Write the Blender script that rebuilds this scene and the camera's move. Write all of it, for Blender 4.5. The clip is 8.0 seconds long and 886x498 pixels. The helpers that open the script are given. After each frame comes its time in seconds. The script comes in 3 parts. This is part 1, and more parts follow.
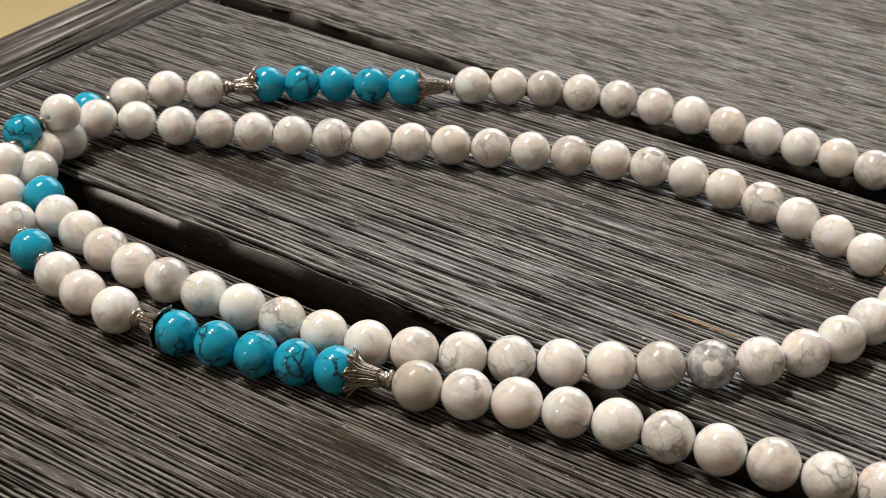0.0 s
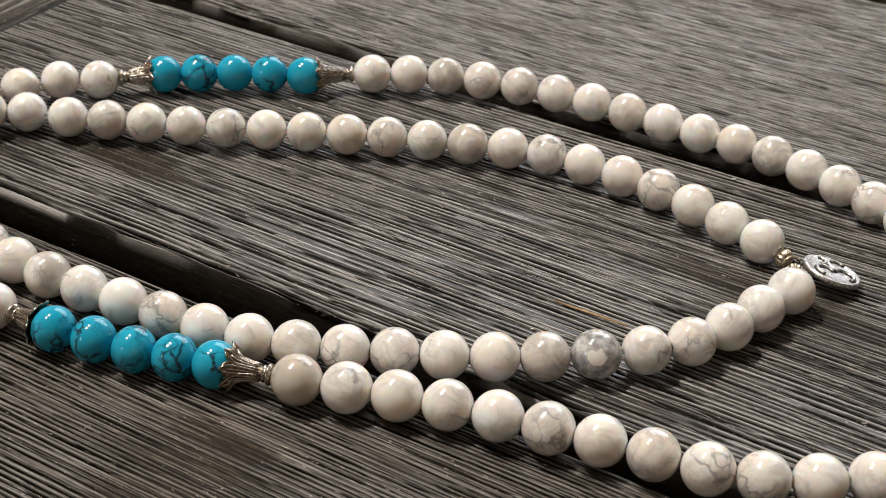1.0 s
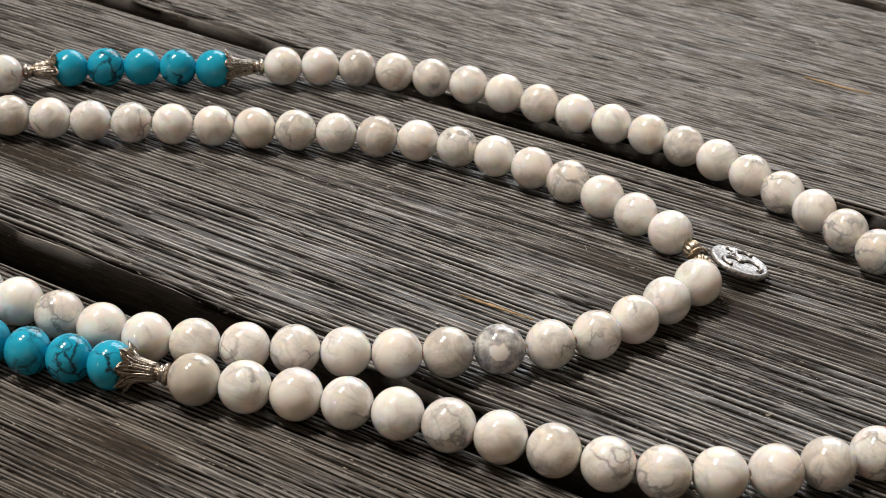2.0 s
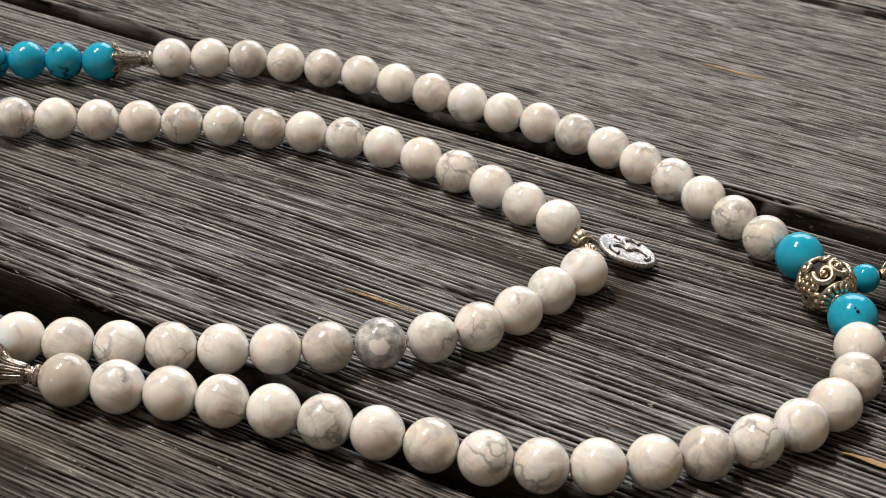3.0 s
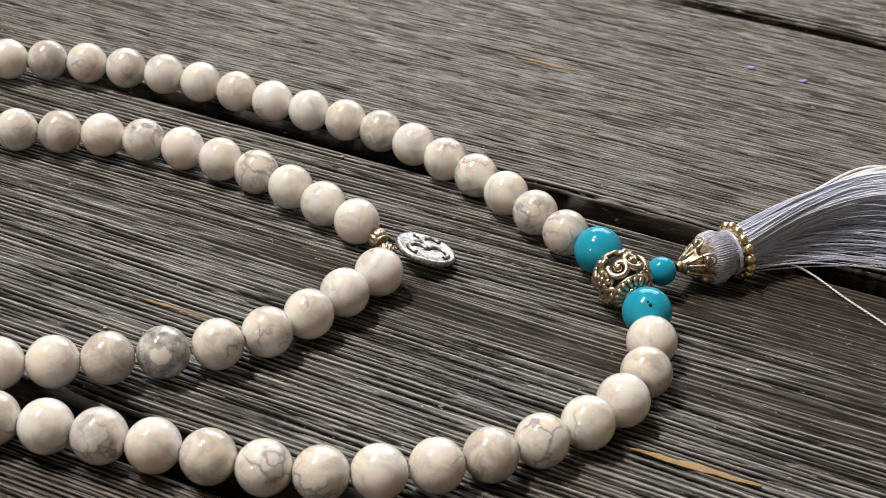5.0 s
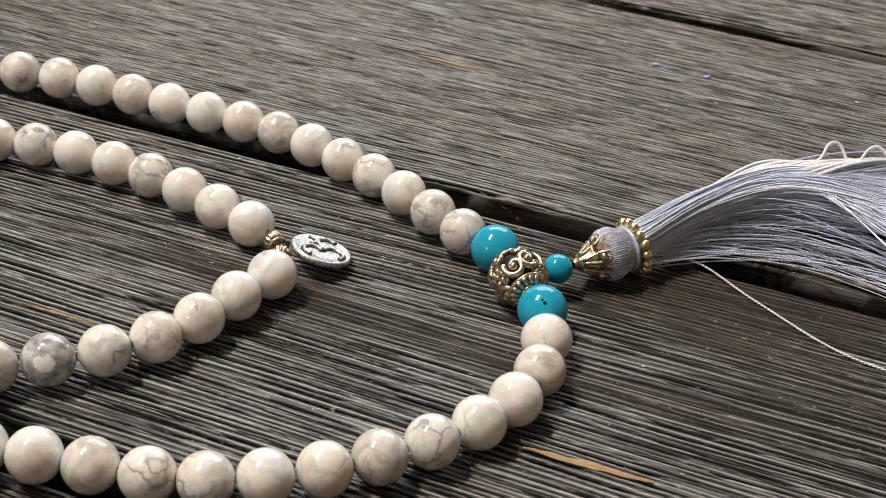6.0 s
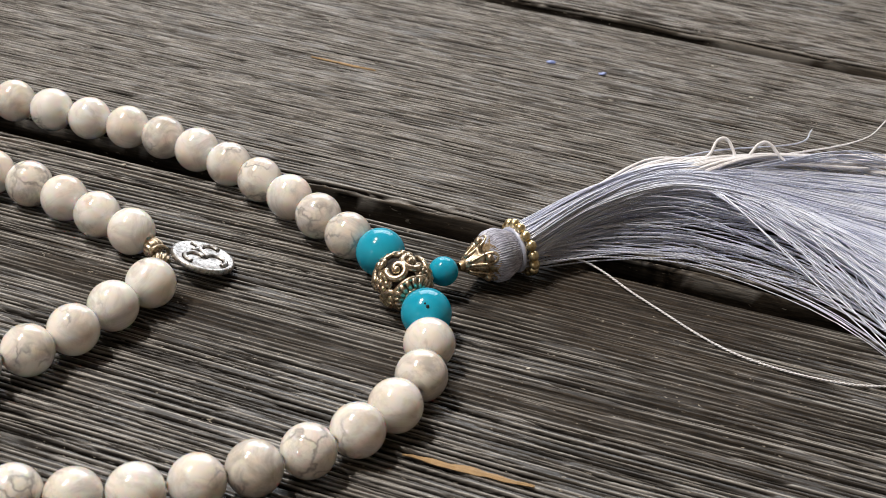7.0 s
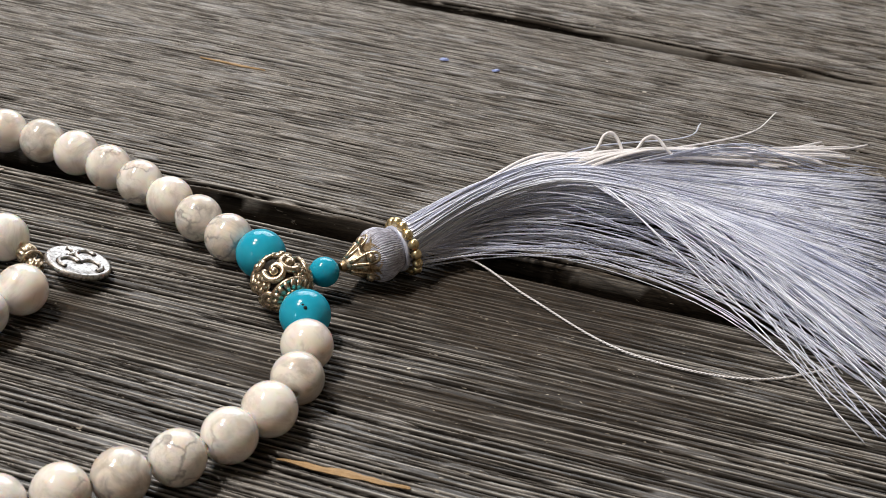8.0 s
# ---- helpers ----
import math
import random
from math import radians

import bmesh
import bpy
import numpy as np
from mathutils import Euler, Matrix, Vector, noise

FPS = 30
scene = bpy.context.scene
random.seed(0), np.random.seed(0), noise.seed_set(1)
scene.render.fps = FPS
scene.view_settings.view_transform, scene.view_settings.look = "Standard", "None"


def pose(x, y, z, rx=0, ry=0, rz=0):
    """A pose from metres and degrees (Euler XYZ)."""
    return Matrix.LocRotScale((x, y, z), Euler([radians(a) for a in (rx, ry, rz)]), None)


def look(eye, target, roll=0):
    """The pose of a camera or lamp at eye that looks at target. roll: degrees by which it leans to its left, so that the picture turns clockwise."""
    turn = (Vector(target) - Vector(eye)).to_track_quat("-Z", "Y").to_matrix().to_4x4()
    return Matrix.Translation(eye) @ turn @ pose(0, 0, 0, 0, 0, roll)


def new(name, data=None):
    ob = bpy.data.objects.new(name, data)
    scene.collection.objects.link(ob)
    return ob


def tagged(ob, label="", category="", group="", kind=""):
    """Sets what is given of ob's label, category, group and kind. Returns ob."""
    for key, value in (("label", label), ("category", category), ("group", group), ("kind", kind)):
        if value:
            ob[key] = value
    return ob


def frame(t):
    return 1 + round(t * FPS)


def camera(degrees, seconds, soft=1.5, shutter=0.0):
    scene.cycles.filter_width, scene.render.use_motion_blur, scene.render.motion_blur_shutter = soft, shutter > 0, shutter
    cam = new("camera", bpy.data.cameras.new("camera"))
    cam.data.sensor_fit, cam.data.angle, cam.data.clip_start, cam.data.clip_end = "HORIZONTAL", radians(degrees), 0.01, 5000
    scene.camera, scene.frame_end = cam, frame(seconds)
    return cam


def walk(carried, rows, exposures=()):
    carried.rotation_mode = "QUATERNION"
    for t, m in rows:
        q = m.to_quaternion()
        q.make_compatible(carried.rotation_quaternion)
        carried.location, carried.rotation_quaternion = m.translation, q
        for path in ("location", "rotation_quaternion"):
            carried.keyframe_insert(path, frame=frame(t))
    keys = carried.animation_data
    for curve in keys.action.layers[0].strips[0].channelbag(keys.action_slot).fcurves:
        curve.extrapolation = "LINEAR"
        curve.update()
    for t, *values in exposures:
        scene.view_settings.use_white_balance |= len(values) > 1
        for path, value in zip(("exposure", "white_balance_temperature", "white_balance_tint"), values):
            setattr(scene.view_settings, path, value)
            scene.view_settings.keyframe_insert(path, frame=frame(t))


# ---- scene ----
cam = camera(33.2, 8.0, soft=0.8)
# seconds, eye, target (centimetres), roll
PATH = [
    (0.0, (1.577, -0.702, 14.692), (1.503, 0.987, 13.623), 0.7),
    (0.5, (2.252, -0.441, 14.526), (2.204, 1.246, 13.453), 0.9),
    (1.0, (2.808, -0.317, 14.527), (2.789, 1.366, 13.446), 1.1),
    (1.5, (3.18, -0.155, 14.503), (3.192, 1.524, 13.416), 1.4),
    (3.0, (4.616, 0.285, 14.329), (4.739, 1.949, 13.228), 2.2),
    (3.5, (5.139, 0.411, 14.311), (5.297, 2.069, 13.204), 2.5),
    (4.0, (5.622, 0.463, 14.292), (5.812, 2.117, 13.183), 2.8),
    (4.5, (5.925, 0.559, 14.303), (6.153, 2.208, 13.194), 3.2),
    (6.0, (7.152, 0.664, 14.124), (7.491, 2.302, 13.027), 3.9),
    (6.5, (7.532, 0.732, 14.101), (7.909, 2.36, 13.003), 4.2),
    (7.0, (8.132, 0.821, 14.062), (8.549, 2.442, 12.968), 4.3),
    (7.5, (8.652, 0.828, 14.036), (9.112, 2.438, 12.942), 4.6),
    (8.0, (9.153, 0.844, 13.872), (9.647, 2.45, 12.787), 4.7),
]
CM = 0.01
cam.data.dof.use_dof, cam.data.dof.focus_distance, cam.data.dof.aperture_fstop = True, 0.245, 62
walk(cam, [(t, look(Vector(e) * CM, Vector(a) * CM, r)) for t, e, a, r in PATH], ((0.0, -0.36), (3.0, -0.31), (8.0, -0.3)))

# ---- world and light ----
world = bpy.data.worlds.new("sky")
scene.world = world
world.use_nodes = True
_n = world.node_tree.nodes
sky = _n.new("ShaderNodeTexSky")
sky.sky_type = "NISHITA"
sky.sun_disc = False
sky.sun_elevation, sky.sun_rotation = radians(35), radians(200)
_n["Background"].inputs[1].default_value = 0.1
world.node_tree.links.new(sky.outputs[0], _n["Background"].inputs[0])


def area_lamp(name, eye, target, sx, sy, watts, colour):
    d = bpy.data.lights.new(name, "AREA")
    d.shape, d.size, d.size_y, d.energy, d.color = "RECTANGLE", sx, sy, watts, colour
    ob = new(name, d)
    ob.matrix_world = look(eye, target)
    return ob


area_lamp("ceiling_light_source", (-1.25, 0.4, 2.68), (0.06, 0.22, 0), 0.17, 0.17, 56, (1.0, 0.93, 0.85))
area_lamp("ceiling_light_source", (-0.75, 0.95, 2.68), (0.06, 0.22, 0), 0.17, 0.17, 60, (1.0, 0.93, 0.85))
area_lamp("window_light_far", (0.75, 2.34, 1.3), (0.1, 0.2, 0), 2.1, 1.3, 48, (0.93, 0.965, 1.0))
area_lamp("window_light_near", (-2.34, -1.3, 1.28), (0.1, 0.2, 0), 0.26, 0.38, 4, (1.0, 0.95, 0.88))


# ---- materials ----
class Mat:
    """A node material with short helpers."""

    def __init__(self, name, rough=0.5, metal=0.0, colour=(0.5, 0.5, 0.5)):
        self.m = bpy.data.materials.new(name)
        self.m.use_nodes = True
        self.t = self.m.node_tree
        self.b = self.t.nodes["Principled BSDF"]
        self.b.inputs["Roughness"].default_value = rough
        self.b.inputs["Metallic"].default_value = metal
        self.b.inputs["Base Color"].default_value = (*colour, 1)

    def node(self, kind, **values):
        n = self.t.nodes.new("ShaderNode" + kind)
        if "operation" in values:
            n.operation = values["operation"]
        if "feature" in values:
            n.feature = values["feature"]
        if "blend_type" in values:
            n.data_type, n.blend_type = "RGBA", values["blend_type"]
        return n

    def link(self, a, b):
        self.t.links.new(a, b)

    def coords(self, scale=(1, 1, 1), shift=True):
        """Object coordinates, scaled, and shifted by the object's random number."""
        tc = self.node("TexCoord")
        mul = self.node("VectorMath", operation="MULTIPLY")
        mul.inputs[1].default_value = scale
        self.link(tc.outputs["Object"], mul.inputs[0])
        if not shift:
            return mul.outputs[0]
        inf = self.node("ObjectInfo")
        comb = self.node("CombineXYZ")
        for i, k in enumerate((371.0, 173.0, 97.0)):
            m = self.node("Math", operation="MULTIPLY")
            m.inputs[1].default_value = k
            self.link(inf.outputs["Random"], m.inputs[0])
            self.link(m.outputs[0], comb.inputs[i])
        add = self.node("VectorMath", operation="ADD")
        self.link(mul.outputs[0], add.inputs[0])
        self.link(comb.outputs[0], add.inputs[1])
        return add.outputs[0]

    def noise(self, vec, scale=1.0, detail=4.0, rough=0.5, dist=0.0):
        n = self.node("TexNoise")
        n.inputs["Scale"].default_value = scale
        n.inputs["Detail"].default_value = detail
        n.inputs["Roughness"].default_value = rough
        n.inputs["Distortion"].default_value = dist
        self.link(vec, n.inputs["Vector"])
        return n.outputs["Fac"]

    def ramp(self, fac, stops):
        r = self.node("ValToRGB")
        e = r.color_ramp.elements
        while len(e) < len(stops):
            e.new(0.5)
        for i, (p, c) in enumerate(stops):
            e[i].position = p
            e[i].color = (c, c, c, 1) if isinstance(c, (int, float)) else (*c, 1)
        self.link(fac, r.inputs[0])
        return r.outputs[0]

    def mix(self, fac, a, b, kind="MIX"):
        n = self.node("Mix", blend_type=kind)
        for v, i in ((fac, 0), (a, 6), (b, 7)):
            if isinstance(v, (int, float)):
                n.inputs[i].default_value = v
            elif isinstance(v, tuple):
                n.inputs[i].default_value = (*v, 1)
            else:
                self.link(v, n.inputs[i])
        return n.outputs[2]

    def math(self, op, a, b=0.0):
        n = self.node("Math", operation=op)
        for i, v in enumerate((a, b)):
            if isinstance(v, (int, float)):
                n.inputs[i].default_value = v
            else:
                self.link(v, n.inputs[i])
        return n.outputs[0]

    def bump(self, height, dist, strength=1.0):
        n = self.node("Bump")
        n.inputs["Strength"].default_value = strength
        n.inputs["Distance"].default_value = dist
        self.link(height, n.inputs["Height"])
        self.link(n.outputs[0], self.b.inputs["Normal"])

    def set(self, key, v):
        if isinstance(v, (int, float)):
            self.b.inputs[key].default_value = v
        else:
            self.link(v, self.b.inputs[key])


def wood_material(name="weathered_dark_wood", swap=False, relief=0.00016):
    """Black-stained, brushed wood: a grey-brown face with thin pale ridges and thin black furrows, which the boards
    carry as attributes with their bareness. The ridges' gloss and the furrows' shade are partly put into the colour.
    """
    m = Mat(name, rough=0.45)

    def sc(u, v):
        return (v, u, v) if swap else (u, v, v)
    tone = m.noise(m.coords(sc(14, 60)), 1, 4, 0.6, 0.6)
    patches = m.noise(m.coords(sc(60, 260)), 1, 4, 0.65, 0.5)
    mid = m.noise(m.coords(sc(130, 1900)), 1, 3, 0.6, 0.1)
    fibre = m.noise(m.coords(sc(420, 3600)), 1, 2, 0.6)
    chips = m.noise(m.coords(sc(700, 2100)), 1, 2, 0.5)
    torn = m.noise(m.coords(sc(300, 1300)), 1, 2, 0.5)
    if swap:
        dark = m.ramp(m.noise(m.coords(sc(22, 700)), 1, 3, 0.5), [(0.36, 1.0), (0.43, 0.0)])
        ridge = m.ramp(m.noise(m.coords(sc(20, 800)), 1, 3, 0.5), [(0.55, 0.0), (0.66, 0.8)])
        bare, lightened = 0.25, 0.5
    else:
        got = []
        for key in ("furrow", "ridge", "bare", "lightened"):
            at = m.node("Attribute")
            at.attribute_name = key
            got.append(at.outputs["Fac"])
        dark, ridge, bare, lightened = got
        # short breaks in the lines
        dark = m.math("MULTIPLY", dark, m.ramp(torn, [(0.62, 1.0), (0.72, 0.35)]))
        ridge = m.math("MULTIPLY", ridge, m.ramp(fibre, [(0.3, 0.55), (0.5, 1.0)]))
    face = m.ramp(mid, [(0.3, (0.0105, 0.0082, 0.0062)), (0.5, (0.028, 0.0228, 0.0178)), (0.72, (0.078, 0.0665, 0.0545))])
    face = m.mix(m.math("MULTIPLY", bare, 0.8), face, m.ramp(fibre, [(0.3, (0.013, 0.0092, 0.0058)), (0.7, (0.042, 0.0315, 0.022))]))
    colour = m.mix(1.0, face, m.ramp(tone, [(0.3, (0.74, 0.7, 0.65)), (0.68, (1.22, 1.21, 1.2))]), "MULTIPLY")
    colour = m.mix(1.0, colour, m.ramp(patches, [(0.32, (0.72, 0.68, 0.64)), (0.66, (1.25, 1.25, 1.25))]), "MULTIPLY")
    colour = m.mix(1.0, colour, m.ramp(fibre, [(0.32, 0.7), (0.68, 1.35)]), "MULTIPLY")
    # whole boards lightened, partly in place of window sheen
    colour = m.mix(lightened, colour, m.mix(1.0, colour, (2.3, 2.3, 2.3), "MULTIPLY"))
    # pale worn ridges, with some of their gloss put into the colour
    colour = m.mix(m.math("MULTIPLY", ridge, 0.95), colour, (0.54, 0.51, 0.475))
    # near-black furrows: kept stain, plus the grooves' shade painted in
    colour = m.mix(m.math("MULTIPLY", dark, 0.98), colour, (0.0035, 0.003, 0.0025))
    speck = m.math("MULTIPLY", m.ramp(chips, [(0.69, 0.0), (0.73, 0.85)]), m.ramp(patches, [(0.42, 0.1), (0.6, 1.0)]))
    colour = m.mix(speck, colour, (0.55, 0.49, 0.41))
    m.set("Base Color", colour)
    m.set("Roughness", m.math("ADD", m.ramp(mid, [(0.35, 0.56), (0.65, 0.36)]), m.math("MULTIPLY", m.math("MAXIMUM", dark, bare), 0.2)))
    m.set("Specular IOR Level", m.math("MULTIPLY", m.math("SUBTRACT", 1.0, m.math("MAXIMUM", dark, m.math("MULTIPLY", bare, 0.75))), 0.64))
    high = m.math("ADD", m.math("MULTIPLY", ridge, 0.5), m.math("MULTIPLY", mid, 0.7))
    high = m.math("ADD", high, m.math("ADD", m.math("MULTIPLY", fibre, 0.45), m.math("MULTIPLY", speck, 0.4)))
    m.bump(high, relief, 1.0)
    return m.m


def web(m, p, scale, warp, amount, width):
    """Thin branching lines, 1 on a line: the edges of warped cells."""
    wn = m.node("TexNoise")
    wn.inputs["Scale"].default_value = warp
    wn.inputs["Detail"].default_value = 4
    m.link(p, wn.inputs["Vector"])
    s = m.node("VectorMath", operation="SCALE")
    m.link(wn.outputs["Color"], s.inputs[0])
    s.inputs["Scale"].default_value = amount
    v = m.node("VectorMath", operation="ADD")
    m.link(p, v.inputs[0])
    m.link(s.outputs[0], v.inputs[1])
    cell = m.node("TexVoronoi", feature="DISTANCE_TO_EDGE")
    cell.inputs["Scale"].default_value = scale
    m.link(v.outputs[0], cell.inputs["Vector"])
    wide = m.math("MULTIPLY", m.noise(p, 400, 2, 0.5), width * 2)
    return m.math("SUBTRACT", 1.0, m.math("MINIMUM", m.math("DIVIDE", cell.outputs["Distance"], wide), 1.0))


def stone_white(name, light, dark, veins, clouds, nodule=None):
    """Howlite; veins and clouds: how much grey web and smudge it carries."""
    m = Mat(name, rough=0.13)
    p = m.coords((1, 1, 1))
    rnd = m.node("ObjectInfo").outputs["Random"]
    line = m.math("MAXIMUM", web(m, p, 140, 230, 0.009, 0.065), m.math("MULTIPLY", web(m, p, 300, 420, 0.007, 0.07), 0.25))
    where = m.ramp(m.noise(p, 130, 2, 0.5), [(0.61 - 0.3 * veins, 0.0), (0.74 - 0.3 * veins, 0.95)])
    smudge = m.ramp(m.noise(p, 170, 5, 0.68, 1.2), [(0.55 - 0.14 * clouds, 0.0), (0.74 - 0.14 * clouds, 0.85)])
    milk = m.ramp(m.noise(p, 330, 4, 0.6, 0.5), [(0.35, 0.0), (0.7, 1.0)])
    warm = m.ramp(m.noise(p, 110, 3, 0.5), [(0.42, 0.0), (0.6, 1.0)])
    white = m.mix(m.math("MULTIPLY", warm, m.math("ADD", 0.4, m.math("MULTIPLY", rnd, 0.6))), light, dark)
    white = m.mix(m.math("MULTIPLY", milk, 0.35), white, tuple(0.86 * c for c in dark))
    white = m.mix(m.math("MULTIPLY", smudge, 0.3 + 0.55 * clouds), white, (0.45, 0.41, 0.375))
    if nodule:
        tc = m.node("TexCoord")
        far = m.node("VectorMath", operation="DISTANCE")
        m.link(tc.outputs["Object"], far.inputs[0])
        far.inputs[1].default_value = nodule
        d = m.math("ADD", far.outputs["Value"], m.math("MULTIPLY", m.noise(p, 520, 2, 0.5), 0.0022))
        spot = m.math("MINIMUM", m.math("MAXIMUM", m.math("DIVIDE", m.math("SUBTRACT", 0.0027, d), 0.00018), 0.0), 1.0)
        matrix = m.ramp(m.noise(p, 500, 4, 0.65), [(0.38, (0.26, 0.255, 0.26)), (0.62, (0.7, 0.68, 0.66))])
        white = m.mix(spot, matrix, (0.84, 0.81, 0.77))
        where = m.math("MULTIPLY", where, m.math("SUBTRACT", 0.6, m.math("MULTIPLY", spot, 0.6)))
    m.set("Base Color", m.mix(m.math("MULTIPLY", line, where), white, (0.34, 0.325, 0.315)))
    m.set("Subsurface Weight", 0.7)
    m.b.inputs["Subsurface Radius"].default_value = (0.0034, 0.0024, 0.0016)
    m.b.inputs["Subsurface Scale"].default_value = 0.8
    m.set("Roughness", m.math("ADD", 0.1, m.math("MULTIPLY", smudge, 0.15)))
    m.set("Coat Weight", 0.5)
    m.set("Coat Roughness", 0.05)
    m.bump(m.math("ADD", m.noise(p, 420, 4, 0.6), m.math("MULTIPLY", line, -0.3)), 0.00002, 0.5)
    return m.m


def stone_turquoise(veined):
    m = Mat("turquoise_veined" if veined else "turquoise_plain", rough=0.14)
    p = m.coords((1, 1, 1))
    base = m.mix(m.noise(p, 220, 4, 0.6), (0.0, 0.275, 0.43), (0.028, 0.445, 0.64))
    line = web(m, p, 190, 330, 0.007, 0.1)
    lo, hi = (0.36, 0.5) if veined else (0.68, 0.76)
    where = m.ramp(m.noise(p, 150, 2, 0.5), [(lo, 0.0), (hi, 1.0)])
    pale = m.ramp(m.noise(p, 300, 3, 0.6), [(0.6, 0.0), (0.75, 0.25)])
    base = m.mix(pale, base, (0.2, 0.6, 0.75))
    m.set("Base Color", m.mix(m.math("MULTIPLY", line, where), base, (0.012, 0.02, 0.028)))
    m.set("Subsurface Weight", 0.1)
    m.b.inputs["Subsurface Radius"].default_value = (0.0005, 0.0012, 0.0015)
    m.b.inputs["Subsurface Scale"].default_value = 0.6
    m.bump(m.noise(p, 700, 3, 0.6), 0.00003, 0.5)
    return m.m


def metal_material(name, colour, dark, rough=0.28):
    m = Mat(name, rough=rough, metal=1.0)
    p = m.coords((1, 1, 1))
    n = m.noise(p, 1900, 4, 0.6)
    m.set("Base Color", m.mix(m.ramp(n, [(0.36, 0.8), (0.56, 0.0)]), colour, dark))
    m.set("Roughness", m.ramp(n, [(0.3, rough + 0.2), (0.7, rough)]))
    m.bump(m.noise(p, 1500, 3, 0.6), 0.00003, 0.5)
    return m.m


def thread_material():
    m = Mat("lavender_grey_silk", rough=0.3)
    rnd = m.node("NewGeometry").outputs["Random Per Island"]
    # dotted glints of the plied silk, painted as fine brightness noise
    sparkle = m.ramp(m.noise(m.coords((1, 1, 1), False), 2400, 2, 0.6), [(0.38, 0.86), (0.6, 1.0)])
    m.set("Base Color", m.mix(1.0, m.mix(rnd, (0.5, 0.54, 0.74), (0.8, 0.84, 0.95)), sparkle, "MULTIPLY"))
    m.set("Coat Weight", 1.0)
    m.set("Coat Roughness", 0.3)
    m.set("Specular IOR Level", 0.8)
    m.set("Sheen Weight", 0.3)
    return m.m


def plain(name, colour, var, rough, scale=8.0):
    m = Mat(name, rough=rough)
    n = m.noise(m.coords((1, 1, 1), shift=False), scale, 5, 0.6)
    m.set("Base Color", m.mix(n, colour, tuple(c * var for c in colour)))
    m.bump(n, 0.002, 0.3)
    return m.m


WOOD = wood_material()
WOOD_END = wood_material("weathered_dark_wood_across", swap=True, relief=0.0009)
WHITE = stone_white("howlite_cream", (0.91, 0.898, 0.88), (0.85, 0.775, 0.7), 0.24, 0.55)
VEINED = stone_white("howlite_veined", (0.86, 0.84, 0.81), (0.83, 0.75, 0.67), 0.72, 0.75)
SMUDGED = stone_white("howlite_smudged", (0.85, 0.83, 0.8), (0.81, 0.74, 0.66), 0.3, 1.15)
NODULE = stone_white("howlite_nodule", (0.7, 0.68, 0.66), (0.7, 0.66, 0.6), 0.6, 0.8, (0.00088, 0.00336, 0.00192))
GREY = stone_white("howlite_grey", (0.6, 0.56, 0.5), (0.62, 0.55, 0.46), 0.3, 0.7)
TURQ, TURQ_PLAIN = stone_turquoise(True), stone_turquoise(False)
SILVER = metal_material("antique_silver", (0.64, 0.57, 0.5), (0.2, 0.16, 0.12), 0.2)
TARNISHED = metal_material("tarnished_silver", (0.3, 0.24, 0.18), (0.04, 0.03, 0.022), 0.34)
MEDAL = metal_material("worn_silver", (0.58, 0.56, 0.545), (0.15, 0.135, 0.12), 0.34)
DARK = metal_material("near_black_metal", (0.05, 0.042, 0.035), (0.015, 0.012, 0.01), 0.5)
GOLD = metal_material("pale_gold", (0.9, 0.75, 0.46), (0.5, 0.36, 0.16), 0.24)
BRONZE = metal_material("antique_gold", (0.7, 0.58, 0.43), (0.17, 0.12, 0.07), 0.24)
THREAD = thread_material()
OLDGOLD = metal_material("dull_gold", (0.5, 0.38, 0.24), (0.16, 0.11, 0.06), 0.32)


def wound_silk():
    m = Mat("wound_lavender_silk", rough=0.36)
    n = m.noise(m.coords((0.15, 1, 1)), 3200, 3, 0.6)
    m.set("Base Color", m.ramp(n, [(0.35, (0.2, 0.2, 0.26)), (0.65, (0.62, 0.63, 0.75))]))
    m.set("Specular IOR Level", 0.7)
    m.bump(n, 0.0001, 0.8)
    return m.m


HEAD = wound_silk()
# near-black for the gap shade below the boards and for bead inclusions
BLACK = plain("gap_shade_and_inclusion_black", (0.012, 0.01, 0.009), 0.6, 0.85, 60)
CREAM = plain("cream_silk_cord", (0.92, 0.9, 0.93), 0.85, 0.45, 900)
CORD = plain("cord", (0.5, 0.48, 0.46), 0.8, 0.7, 400)
RAW = plain("bare_wood", (0.45, 0.28, 0.12), 0.6, 0.6, 700)
FLECK = plain("blue_glitter", (0.3, 0.38, 0.75), 0.8, 0.3, 900)
CRUMB = plain("pale_crumb", (0.6, 0.56, 0.5), 0.8, 0.7, 900)
WALL = plain("warm_grey_plaster", (0.24, 0.21, 0.18), 0.95, 0.9, 3)
CEIL = plain("grey_beige_ceiling_paint", (0.3, 0.28, 0.25), 0.96, 0.9, 3)
FLOOR = plain("yellow_oak_floor", (0.8, 0.64, 0.33), 0.85, 0.5, 5)


# ---- helpers for building ----
def mesh_of(name, bm, material, smooth=True):
    me = bpy.data.meshes.new(name)
    bmesh.ops.recalc_face_normals(bm, faces=bm.faces)
    for f in bm.faces:
        f.smooth = smooth
    bm.to_mesh(me)
    bm.free()
    me.materials.append(material)
    return me


def part(name, bm, material, parent, label="", m=None, smooth=True):
    """One mesh object under a thing or part; m is its pose in its parent."""
    me = bm if isinstance(bm, bpy.types.Mesh) else mesh_of(name, bm, material, smooth)
    ob = new(name, me)
    ob.parent = parent
    if m is not None:
        ob.matrix_basis = m
    if label:
        tagged(ob, label)
    return ob


